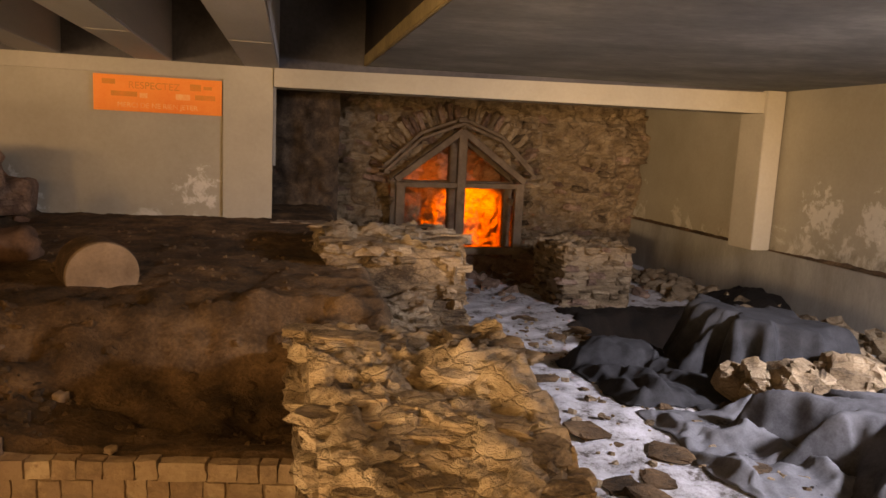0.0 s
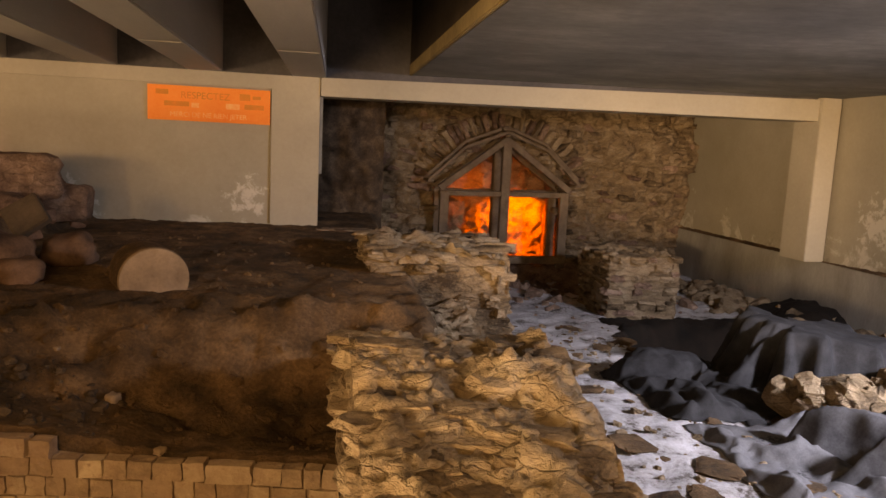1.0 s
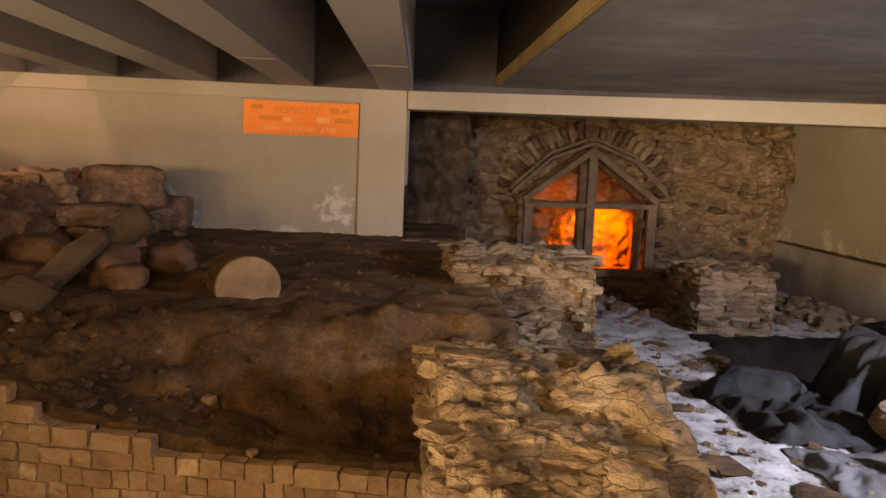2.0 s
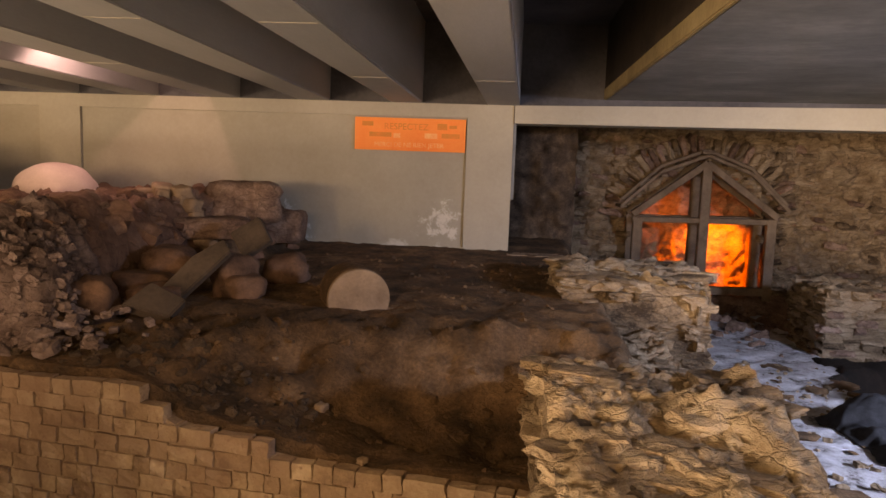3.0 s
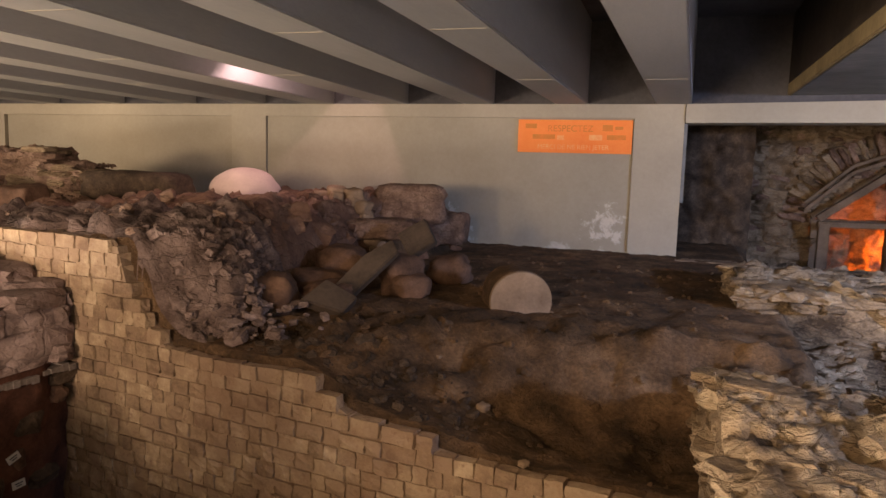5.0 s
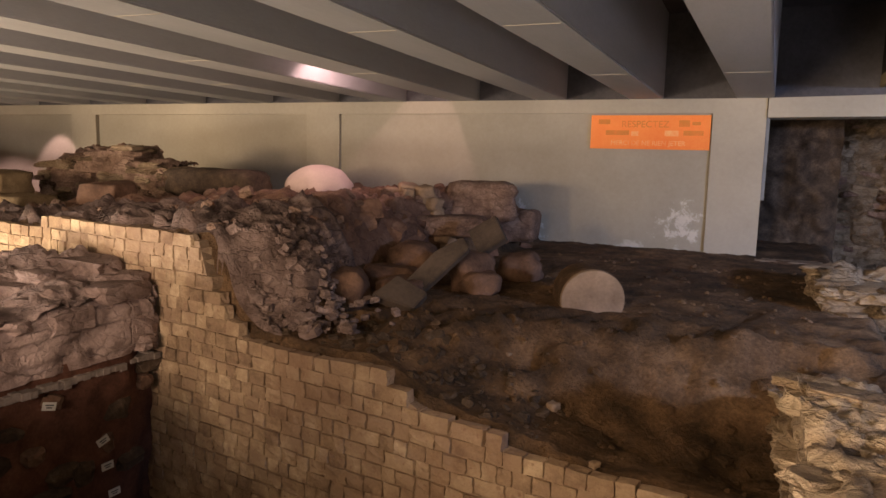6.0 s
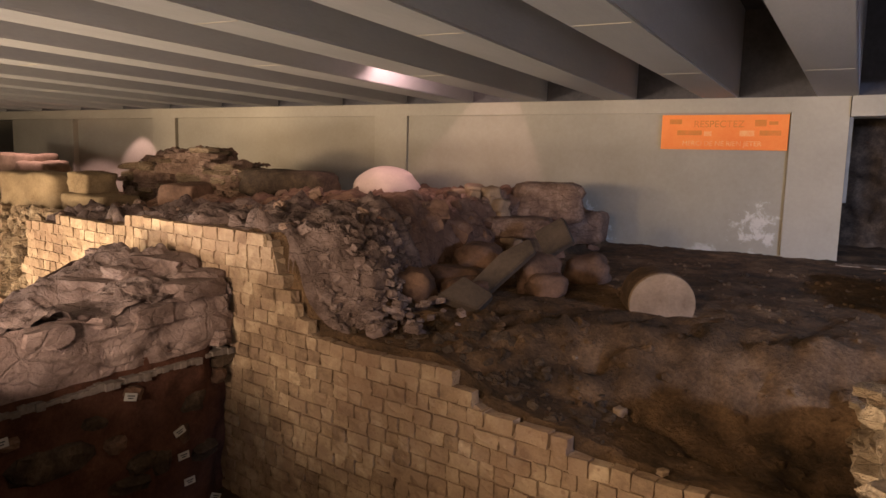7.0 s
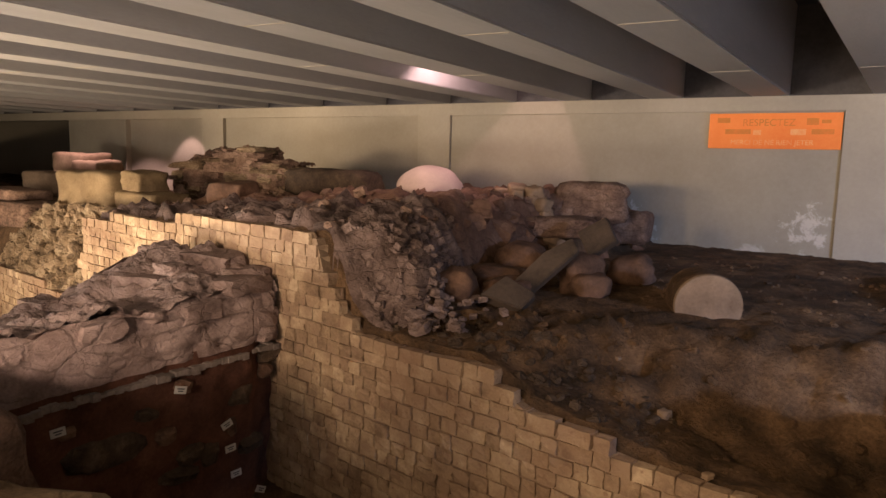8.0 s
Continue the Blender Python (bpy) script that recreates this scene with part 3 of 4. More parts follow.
grid = [[bm.verts.new((x, VY + 0.1 + vault_relief(x, z) + (0.05 + 0.06 * smooth(4.7, 5.3, x)) * fbm(x * 6, z * 9, 44.0), z)) for x in xs] for z in zs]
for j in range(len(zs) - 1):
    for i in range(len(xs) - 1):
        if not in_niche(xs[i] + 0.02, zs[j] + 0.02):
            bm.faces.new((grid[j][i], grid[j][i + 1], grid[j + 1][i + 1], grid[j + 1][i]))
part("wall_core", bm, STONE, vault)
for lo, hi in (((0.9, VY + 0.9, -1.0), (L - 0.1, 15.6, 2.8)), ((R + 0.1, VY + 0.9, -1.0), (7.6, 15.6, 2.8)), ((L - 0.1, VY + 0.9, 2.1), (R + 0.1, 15.6, 2.8))):
    solid("niche_side", lo, hi, DARKSTONE, vault)
niche = surface("niche_back", np.arange(0, 2.9, 0.04), np.arange(0, 3.2, 0.04), lambda a, b: 0.2 * fbm(a * 2.2, b * 2.2, 3.0) + 0.1 * fbm(a * 8, b * 6) + 0.06 * fbm(a * 19, b * 15, 2.0), STONE, vault)
niche.matrix_basis = pose(2.2, 15.1, -1.0, 90, 0, 0)
step = surface("threshold", np.arange(L - 0.3, R + 0.4, 0.05), np.arange(VY - 0.75, VY + 1.2, 0.05), lambda x, y: -0.54 - 0.3 * smooth(VY - 0.35, VY - 0.75, y) + 0.06 * fbm(x * 4, y * 4, 63.0) + 0.03 * fbm(x * 11, y * 11, 64.0), DARKSTONE, vault)
# recess rock takes a dark material that carries the shade in there
recess = surface("shaded_rock_face", np.arange(0, 1.3, 0.05), np.arange(0, 4.0, 0.05), lambda a, b: 0.25 * fbm(a * 1.5, b * 1.5, 3.0) + 0.1 * fbm(a * 5, b * 5), SLATE, vault)
recess.matrix_basis = pose(-0.3, 11.6, -1.0, 90, 0, 0)

# ---- squared-stone wall ----
ashlar = new("squared_stone_wall")
structure(ashlar, "Roman wall of small squared yellow limestone blocks, stepped ruin", "wall")
cand = []
ROW = 0.098
r = random.Random(3)
for row in range(-11, 13):
    z = row * ROW
    x = -10.8 + r.uniform(0, 0.1)
    while x < 0.12:
        w = r.uniform(0.09, 0.15) if r.random() < 0.72 else r.uniform(0.15, 0.23)
        cx = x + w / 2
        if z + ROW * 0.75 < wall_top(cx) + 0.012 and (z + ROW > -1.05):
            out = r.uniform(-0.006, 0.006) + 0.01 * fbm(cx * 1.5, z * 2, 17.0)
            lift = 0.018 * fbm(cx * 0.9, row * 0.37, 18.0)
            top_row = z + ROW * 1.75 >= wall_top(cx) + 0.012
            lean = 0.05 if top_row else 0.018
            deep = 0.08 if top_row else 0.14
            m = trs(cx, wall_y(cx) - 0.035 + deep * 0.53 + out, z + ROW / 2 + lift, w * r.uniform(0.95, 1.03), deep, ROW * r.uniform(0.93, 1.05), r.uniform(-.03, .03), r.uniform(-lean, lean), math.atan(SLOPE) + r.uniform(-.03, .03))
            cand.append((abs(cx + 2.4), m))
        x += w
cand.sort(key=lambda c: c[0])
scatter(ashlar, "block", BLOCK, [m for _, m in cand], 300)
bm = bmesh.new()
xs = list(np.arange(-10.8, 0.2, 0.1))
front = [bm.verts.new((x, wall_y(x) - 0.008, wall_top(x) - 0.06)) for x in xs]
foot = [bm.verts.new((x, wall_y(x) - 0.008, -1.2)) for x in xs]
rear = [bm.verts.new((x, wall_y(x) + 0.3, wall_top(x) - 0.05)) for x in xs]
for i in range(len(xs) - 1):
    bm.faces.new((foot[i], foot[i + 1], front[i + 1], front[i]))
    bm.faces.new((front[i], front[i + 1], rear[i + 1], rear[i]))
part("core", bm, MORTAR, ashlar)


# ---- rubble walls near the visitor ----
def near_top(x, y):
    z = lerp(y, [1.4, 2.2, 2.9, 3.5, 4.05, 4.25, 5.2, 6.2], [0.28, 0.36, 0.47, 0.54, 0.54, 0.33, 0.22, 0.22])
    return z + 0.04 * fbm(x * 2, y * 2, 11.0) - 0.2 * smooth(0.85, 1.4, x) * smooth(3.2, 2.2, y)


def weathered(x, y):
    """Relief of an eroded masonry top: broken ledges, cracks and lumps."""
    f1 = noise.voronoi(Vector((x * 5.5 + 0.4 * fbm(x * 3, y * 3), y * 8.5 + 0.4 * fbm(x * 3, y * 3, 1.0), 0.0)))[0]
    crack = smooth(0.0, 0.16, f1[1] - f1[0])
    step = 0.026 * math.floor(3.0 * fbm(x * 2.2, y * 2.2, 50.0) + 0.5)
    return step + 0.03 * crack + 0.03 * fbm(x * 6, y * 6, 51.0) + 0.018 * fbm(x * 17, y * 17, 52.0) - 0.005


def rubble_wall(name, label, x0, x1, y0, y1, zbase, top, lib, singles, seed, size=1.0, strewn=0.5, faced=0.6):
    """A thick wall of flat-laid stones: a core, faces in courses and a weathered top."""
    holder = new(name)
    structure(holder, label, "wall")
    r = random.Random(seed)
    surface("core", np.arange(x0 + 0.05, x1 - 0.02, 0.03), np.arange(y0 + 0.05, y1 - 0.02, 0.03), lambda x, y: top(x, y) + weathered(x, y), lib[0].materials[0], holder)
    for side in range(4):
        length = (x1 - x0) if side < 2 else (y1 - y0)
        us, zs = np.linspace(0, length, max(4, int(length / 0.06))), np.arange(0, 1.01, 0.045)
        bm = bmesh.new()
        grid = []
        for v in zs:
            row = []
            for u in us:
                px, py = ((x0 + u, y0) if side == 0 else (x0 + u, y1) if side == 1 else (x0, y0 + u) if side == 2 else (x1, y0 + u))
                ix, iy = min(max(px, x0 + 0.1), x1 - 0.1), min(max(py, y0 + 0.1), y1 - 0.1)
                z = zbase + (top(ix, iy) - 0.005 - zbase) * v
                d = 0.045 + 0.05 * fbm(px * 2.5 + py * 2.5, z * 4, 40.0) + 0.03 * fbm(px * 9 + py * 9, z * 14, 41.0) + 0.05 * max(0.0, v - 0.85) / 0.15
                ix, iy = px, py
                if side == 0: iy = py + d
                elif side == 1: iy = py - d
                elif side == 2: ix = px + d
                else: ix = px - d
                row.append(bm.verts.new((min(max(ix, x0 + 0.03), x1 - 0.03), min(max(iy, y0 + 0.03), y1 - 0.03), z)))
            grid.append(row)
        for a, b in zip(grid, grid[1:]):
            for i in range(len(us) - 1):
                bm.faces.new((a[i], a[i + 1], b[i + 1], b[i]))
        part("mortar_face", bm, lib[0].materials[0], holder, smooth=True)
    places = []
    y = y0
    while y < y1:
        d = r.uniform(0.07, 0.17) * size
        x = x0
        while x < x1:
            w = r.uniform(0.09, 0.34) * size
            if r.random() < strewn:
                cx, cy = x + w / 2 + r.uniform(-.04, .04), y + d / 2 + r.uniform(-.04, .04)
                if cx < x1 and cy < y1:
                    h = r.uniform(0.04, 0.1) * size
                    places.append(trs(cx, cy, top(cx, cy) - h * 0.3 + r.uniform(-.02, .025), w * 1.2, d * 1.5, h * 1.1, r.uniform(-.09, .09), r.uniform(-.09, .09), r.uniform(-.7, .7)))
            x += w
        y += d
    for side in range(4):
        length = (x1 - x0) if side < 2 else (y1 - y0)
        z = zbase
        while z < 1.9:
            h = r.uniform(0.05, 0.12) * size
            u = 0.0
            while u < length:
                w = min(r.uniform(0.1, 0.34) * size, length - u + 0.02)
                c = u + w / 2
                px, py = ((x0 + c, y0) if side == 0 else (x0 + c, y1) if side == 1 else (x0, y0 + c) if side == 2 else (x1, y0 + c))
                px, py = min(max(px, x0 + 0.13), x1 - 0.13), min(max(py, y0 + 0.13), y1 - 0.13)
                if z + h * 0.6 < top(px, py) and r.random() < faced:
                    a = (w * 1.02, r.uniform(0.2, 0.32)) if side < 2 else (r.uniform(0.2, 0.32), w * 1.02)
                    places.append(trs(px + r.uniform(-.03, .03), py + r.uniform(-.03, .03), z + h / 2, a[0], a[1], h * 1.02, r.uniform(-.06, .06), r.uniform(-.06, .06), r.uniform(-.12, .12)))
                u += w
            z += h
    scatter(holder, "stone", lib, places, singles)
    return holder


def far_top(x, y):
    return lerp(y, [6.2, 6.6, 8.6], [0.66, 0.72, 0.74]) + 0.03 * fbm(x * 2, y * 2, 12.0)


rubble_wall("rubble_wall", "broad ruined rubble wall of flat limestone slabs", 0.11, 1.3, 1.8, 6.3, -0.95, near_top, FLAT + ROUGH, 300, 21, 1.0, 0.36)
rubble_wall("rubble_wall", "raised stump of coursed limestone rubble wall", 0.4, 1.75, 6.25, 7.6, -0.85, far_top, FLAT + ROUGH, 250, 22)
pier = rubble_wall("rubble_pier", "broken rubble masonry pier at the vault", 4.3, 5.5, 10.1, 11.4, -0.95, lambda x, y: 0.15 + 0.05 * fbm(x * 3, y * 3), ROUGH + DARK[:4], 120, 23)


def cross_top(x, y):
    inner = lerp(y, [0.8, 1.8, 3.0, 4.1], [0.52, 0.6, 0.62, 0.68])
    outer = lerp(y, [1.0, 2.0, 2.9, 3.5, 4.0], [0.2, 0.3, 0.45, 0.76, 0.8])
    return inner + (outer - inner) * smooth(-4.2, -5.0, x) + 0.05 * fbm(x * 2, y * 2, 13.0)


rubble_wall("cross_wall", "dark purplish rubble wall stub on a red earth baulk", -5.6, -4.1, 0.7, 3.95, 0.2, cross_top, FLAGS, 120, 24, 1.5, 0.22, 0.3)
bm = bmesh.new()
ys, zs = np.arange(0.7, 4.0, 0.05), np.arange(-1.15, 0.26, 0.05)
grid = [[bm.verts.new((-4.17 + 0.06 * fbm(y * 1.5, z * 1.5, 3.0) + 0.03 * fbm(y * 6, z * 6, 4.0) - 0.1 * smooth(3.6, 3.95, y), y, z)) for y in ys] for z in zs]
for j in range(len(zs) - 1):
    for i in range(len(ys) - 1):
        bm.faces.new((grid[j][i], grid[j][i + 1], grid[j + 1][i + 1], grid[j + 1][i]))
baulk = structure(part("earth_baulk", bm, REDEARTH, smooth=True), "vertical section of red-brown earth under the wall stub", "earth section")
solid("backing", (-5.5, 0.75, -1.15), (-4.4, 3.9, 0.2), REDEARTH, baulk)
bm = bmesh.new()
for k in range(64):
    y = 0.75 + k * 0.05
    box(bm, (-4.3, y, 0.115 + 0.03 * fbm(y * 5, 1)), (-4.12 + 0.03 * fbm(y * 9, 2), y + 0.051, 0.155 + 0.035 * fbm(y * 6, 3)))
part("mortar_band", bm, BAND, baulk, "pale mortar layer between earth and stones")
r = random.Random(8)
for y, z, sy, sz in ((2.42, -0.26, 0.5, 0.2), (2.75, -0.1, 0.16, 0.08), (3.05, 0.02, 0.12, 0.09), (3.1, -0.5, 0.2, 0.12), (3.25, -0.55, 0.16, 0.16), (3.55, -0.18, 0.2, 0.16), (3.0, -0.62, 0.26, 0.1),
                     (2.9, -0.3, 0.14, 0.1), (3.8, -0.05, 0.12, 0.12), (3.45, -0.4, 0.1, 0.14), (2.2, -0.05, 0.12, 0.08), (3.65, -0.6, 0.2, 0.12), (3.9, 0.08, 0.3, 0.1)):
    ob = new("embedded_stone", r.choice(PLAIN if sy < 0.15 else BURIED))
    ob.parent, ob.matrix_basis = baulk, trs(-4.2, y, z, 0.14, sy, sz, r.uniform(-.3, .3), 0, 0)
CARD = grainy("white_card", [(0.3, (0.42, 0.4, 0.36)), (0.7, (0.55, 0.52, 0.47))], 6, 60, 0.7, 0.0)
INK = grainy("dark_ink", [(0.3, (0.05, 0.05, 0.05)), (0.7, (0.1, 0.1, 0.1))], 6, 60, 0.7, 0.0)


def label_card(x, y, z, roll):
    bm = bmesh.new()
    box(bm, (-0.004, -0.042, -0.026), (0.004, 0.042, 0.026))
    ob = tagged(part("label_card", bm, CARD), "small white numbered find card pinned to the earth", "label", "find cards on the earth section")
    for dz, w in ((0.008, 0.026), (-0.008, 0.018)):
        solid("print_bar", (0.0035, -w, dz - 0.004), (0.0055, w, dz + 0.004), INK, ob)
    ob.matrix_basis = pose(x, y, z, roll, 0, -12)


for y, z, roll in ((2.1, 0.015, 6), (2.94, 0.045, -14), (3.33, -0.32, 24), (3.36, -0.51, 6), (3.41, -0.72, 5), (3.65, -0.94, -25)):
    label_card(-4.06, y, z, roll)


# ---- loose things ----
def boulder(name, m, material, label, blocky=0.6, rough=0.4, category="stone", k=0, smooth_it=True):
    bm = stone_mesh(k + 31, blocky, rough)
    bmesh.ops.subdivide_edges(bm, edges=bm.edges[:], cuts=1, use_grid_fill=True, smooth=0.7)
    for v in bm.verts:
        v.co += v.co.normalized() * 0.03 * fbm(v.co.x * 4 + k, v.co.y * 4, v.co.z * 4)
    ob = part(name, bm, material, smooth=smooth_it)
    ob.matrix_basis = m
    return tagged(ob, label, category)


drum = tagged(new("column_drum"), "half-buried pale stone column drum lying on the earth", "column drum")
bm = bmesh.new()
bmesh.ops.create_cone(bm, cap_ends=True, segments=40, radius1=0.2, radius2=0.205, depth=0.5)
for v in bm.verts:
    v.co.x += 0.01 * fbm(v.co.x * 6, v.co.y * 6, v.co.z * 2)
bmesh.ops.bevel(bm, geom=[e for e in bm.edges if abs(e.verts[0].co.z - e.verts[1].co.z) < 0.01], offset=0.02, segments=3, affect="EDGES")
part("shaft", bm, EARTH, drum)
bm = bmesh.new()
bmesh.ops.create_cone(bm, cap_ends=True, segments=40, radius1=0.207, radius2=0.2, depth=0.03)
bmesh.ops.bisect_plane(bm, geom=bm.verts[:] + bm.edges[:] + bm.faces[:], plane_co=(0.045, 0, 0), plane_no=(1, 0.12, 0))
for v in bm.verts:
    v.co.z -= max(0.0, v.co.x + 0.12 * v.co.y - 0.045) * 0.12
face = part("cut_face", bm, DRESSED, drum, "pale sawn end face")
face.matrix_basis = pose(0, 0, 0.262)
drum.matrix_basis = pose(-1.31, 5.68, 0.585, 90, 0, 24) @ Matrix.Diagonal((1.24, 1.18, 0.9, 1.0))

GREYSTONE = grainy("grey_flagstone", [(0.3, (0.045, 0.033, 0.024)), (0.7, (0.11, 0.08, 0.058))], 3, 30, 0.85, 0.3, dist=0.01)


def flagstone(name, outline, thick, m, label):
    bm = bmesh.new()
    a = [bm.verts.new((x, y, 0)) for x, y in outline]
    b = [bm.verts.new((x * 0.98, y * 0.98, thick)) for x, y in outline]
    bm.faces.new(a[::-1])
    bm.faces.new(b)
    for i in range(len(a)):
        bm.faces.new((a[i], a[(i + 1) % len(a)], b[(i + 1) % len(a)], b[i]))
    bmesh.ops.bevel(bm, geom=bm.edges[:], offset=0.01, segments=2, affect="EDGES")
    ob = part(name, bm, GREYSTONE)
    ob.matrix_basis = m
    return tagged(ob, label, "flagstone")


up = Vector((0.3, 0.4, 0.42)).normalized()
across = up.cross(Vector((0.1, -0.75, 0.65))).normalized()
LEAN = Matrix.Translation((-2.5, 5.35, 0.73)) @ Matrix((across, up, across.cross(up))).transposed().to_4x4()
flagstone("flagstone", [(-0.1, -0.36), (0.08, -0.38), (0.11, 0.3), (-0.02, 0.36), (-0.11, 0.1)], 0.07, LEAN, "long grey flagstone leaning on fallen stones")
flagstone("flagstone", [(-0.2, -0.1), (0.14, -0.13), (0.22, 0.05), (-0.05, 0.15)], 0.09, pose(-2.6, 4.85, 0.57, 42, 12, 20), "broken grey slab at the foot of the fallen stones")
flagstone("flagstone", [(-0.22, 0.05), (0.0, -0.2), (0.24, 0.0), (0.05, 0.24)], 0.08, pose(-2.55, 6.7, 0.86, 65, 0, -10), "triangular dark slab tipped on the rubble")
# pale pink for the dome stone, part of the lamp's light is in this colour
LAMPLIT = grainy("lamplit_pale_stone", [(0.3, (0.5, 0.38, 0.33)), (0.7, (0.62, 0.48, 0.42))], 3, 40, 0.85, 0.15, dist=0.01)
for k, (x, y, z, w, d, h, turn, text) in enumerate((
        (-3.1, 6.1, 0.68, 0.44, 0.4, 0.3, 10, "brown boulder against the rubble slope"), (-2.2, 5.62, 0.6, 0.3, 0.3, 0.2, 30, "rounded tan boulder with a flat end"),
        (-2.36, 5.8, 0.65, 0.3, 0.4, 0.36, -20, "rounded boulder leaning behind the flagstone"), (-2.15, 6.55, 0.62, 0.36, 0.4, 0.28, 15, "rounded brown boulder on the earth"),
(-3.0, 4.75, 0.58, 0.3, 0.34, 0.32, 5, "dark weathered boulder beside the rubble slope"),
        (-3.0, 5.5, 0.58, 0.46, 0.4, 0.24, 12, "flat brown boulder under the flagstone"), (-2.75, 5.15, 0.55, 0.36, 0.34, 0.22, 70, "low brown boulder half in earth"))):
    boulder("boulder", trs(x, y, z, w, d, h, 0, 0, radians(turn)), TAN, text, 0.25, 0.7, k=k * 5)
boulder("boulder", trs(-3.15, 8.1, 1.16, 0.8, 0.7, 0.46, 0, 0, 0.3), DARKSTONE, "large brown block on top of the rubble ridge", 0.8, 0.4, k=21)
for k in range(16):
    x, y, size = -4.0 + 0.06 * k, 7.3 + 0.2 * fbm(k * 3.1, 1.0), 0.13 + 0.07 * (k * 7 % 5) / 4
    boulder("pale_stone", trs(x, y, ground_z(x, y) + 0.04 + size * 0.3, size * 1.3, size, size * 0.8, 0.2, 0.1, k * 1.7), DRESSED, "small pale stone on the lit top of the rubble", 0.6, 0.5, k=60 + k)
boulder("boulder", trs(-2.85, 8.6, 0.85, 0.5, 0.5, 0.38, 0, 0, 0.1), DARKSTONE, "squared brown block at the end of the ridge", 0.85, 0.3, k=22)
boulder("boulder", trs(-3.3, 7.3, 0.92, 0.9, 0.5, 0.22, 0, 0, 0.4), DARKSTONE, "flat brown slab in the rubble ridge", 0.85, 0.3, k=23)
bm = bmesh.new()
bmesh.ops.create_icosphere(bm, subdivisions=4, radius=0.5)
for v in bm.verts:
    v.co += v.co.normalized() * 0.03 * fbm(v.co.x * 3, v.co.y * 3, v.co.z * 3)
dome = tagged(part("dome_stone", bm, LAMPLIT, smooth=True), "smooth pale dome-shaped stone under a ceiling lamp", "stone")
dome.matrix_basis = trs(-4.88, 7.2, 1.22, 0.84, 0.8, 0.66)
boulder("boulder", trs(-6.25, 7.0, 1.28, 1.25, 0.6, 0.36, 0, 0, 0.05), SLATE, "long rounded stone lying on the plateau", 0.6, 0.15, k=25)
boulder("boulder", trs(-3.55, 1.05, 0.15, 0.9, 0.9, 0.85, 0.2, 0, 0.4), DARKSTONE, "rounded dark rock at the trench edge", 0.5, 0.5, k=26)
boulder("boulder", trs(-3.0, 1.35, -0.1, 0.7, 0.5, 0.62, 0, 0.2, 0.7), STONE, "pale rounded rock at the trench edge", 0.5, 0.4, k=27)


def cut_block(lo, hi, label, material=YELLOWSTONE, turn=0.0):
    size = [(b - a) for a, b in zip(lo, hi)]
    bm = bmesh.new()
    bmesh.ops.create_cube(bm, size=1)
    bmesh.ops.subdivide_edges(bm, edges=bm.edges[:], cuts=9, use_grid_fill=True)
    for v in bm.verts:
        c = v.co * 2
        c = c / (sum(abs(k) ** 14 for k in c) ** (1 / 14))
        v.co = Vector([c[i] * size[i] / 2 for i in range(3)])
        v.co += v.co.normalized() * (0.05 * fbm(v.co.x * 2.5 + lo[0], v.co.y * 2.5, v.co.z * 2.5) + 0.02 * fbm(v.co.x * 8, v.co.y * 8, v.co.z * 8 + lo[1]))
    ob = part("cut_block", bm, material, smooth=True)
    ob.matrix_basis = pose(*[(a + b) / 2 for a, b in zip(lo, hi)], 0, 0, turn)
    return tagged(ob, label, "stone block")


cut_block((-9.75, 5.3, 0.85), (-8.4, 5.9, 1.35), "large yellowish dressed stone block", turn=-4)
cut_block((-8.32, 5.35, 1.13), (-7.95, 5.8, 1.38), "small dressed stone stacked on another")
cut_block((-8.36, 5.3, 0.85), (-7.6, 5.85, 1.125), "dressed stone under a smaller one")
cut_block((-6.7, 5.35, 1.05), (-6.25, 5.7, 1.31), "small brown cut stone on the rubble", TAN, 14)
cut_block((-14.9, 8.2, 0.9), (-13.9, 8.8, 1.56), "pale block under a ceiling lamp", DRESSED, 10)
cut_block((-14.1, 8.1, 0.9), (-13.3, 8.7, 1.42), "pale block under a ceiling lamp", DRESSED, 5)
cut_block((-13.8, 7.0, 0.8), (-12.5, 7.6, 1.22), "low pale block beside a stack of slabs", DRESSED, 5)
cut_block((-12.6, 5.2, 0.5), (-10.4, 5.9, 0.86), "dark dressed slab in a low stack", DARKSTONE, 3)
cut_block((-12.4, 5.4, 0.86), (-10.9, 6.0, 1.02), "dark dressed slab in a low stack", DARKSTONE, -3)


def ruin_top(x, y):
    return lerp(x, [-9.4, -9.0, -8.6, -8.3, -7.55, -7.45, -6.9], [1.15, 1.45, 1.55, 1.68, 1.7, 1.5, 1.45]) + 0.04 * fbm(x * 3, y * 3)


rubble_wall("ruined_wall", "weathered stump of brown masonry wall on the plateau", -9.3, -6.85, 6.8, 7.4, 0.75, ruin_top, DARK[:6] + ROUGH[:6], 150, 31, 1.2)

# ---- rubble lying on the slopes ----
r = random.Random(77)


def rubble(name, label, count, where, library, small, big, sink=0.0, flat=1.0, heap=None):
    places = []
    while len(places) < count:
        x, y = where()
        z = ground_z(x, y) + (0.07 if x > 1.3 else 0.0)
        if heap:
            z += heap(x, y) * r.random() ** 0.5
        s = small + (big - small) * r.random() ** 2.2
        places.append(trs(x, y, z + s * (0.12 * flat - sink), s * r.uniform(0.8, 1.5), s * r.uniform(0.8, 1.3), s * flat * r.uniform(0.5, 0.9), flat * r.uniform(-.6, .6), flat * r.uniform(-.6, .6), r.uniform(0, 6)))
    holder = tagged(new(name), label, "rubble", kind="stuff")
    scatter(holder, "stone", library, places, count if count < 200 else 0)


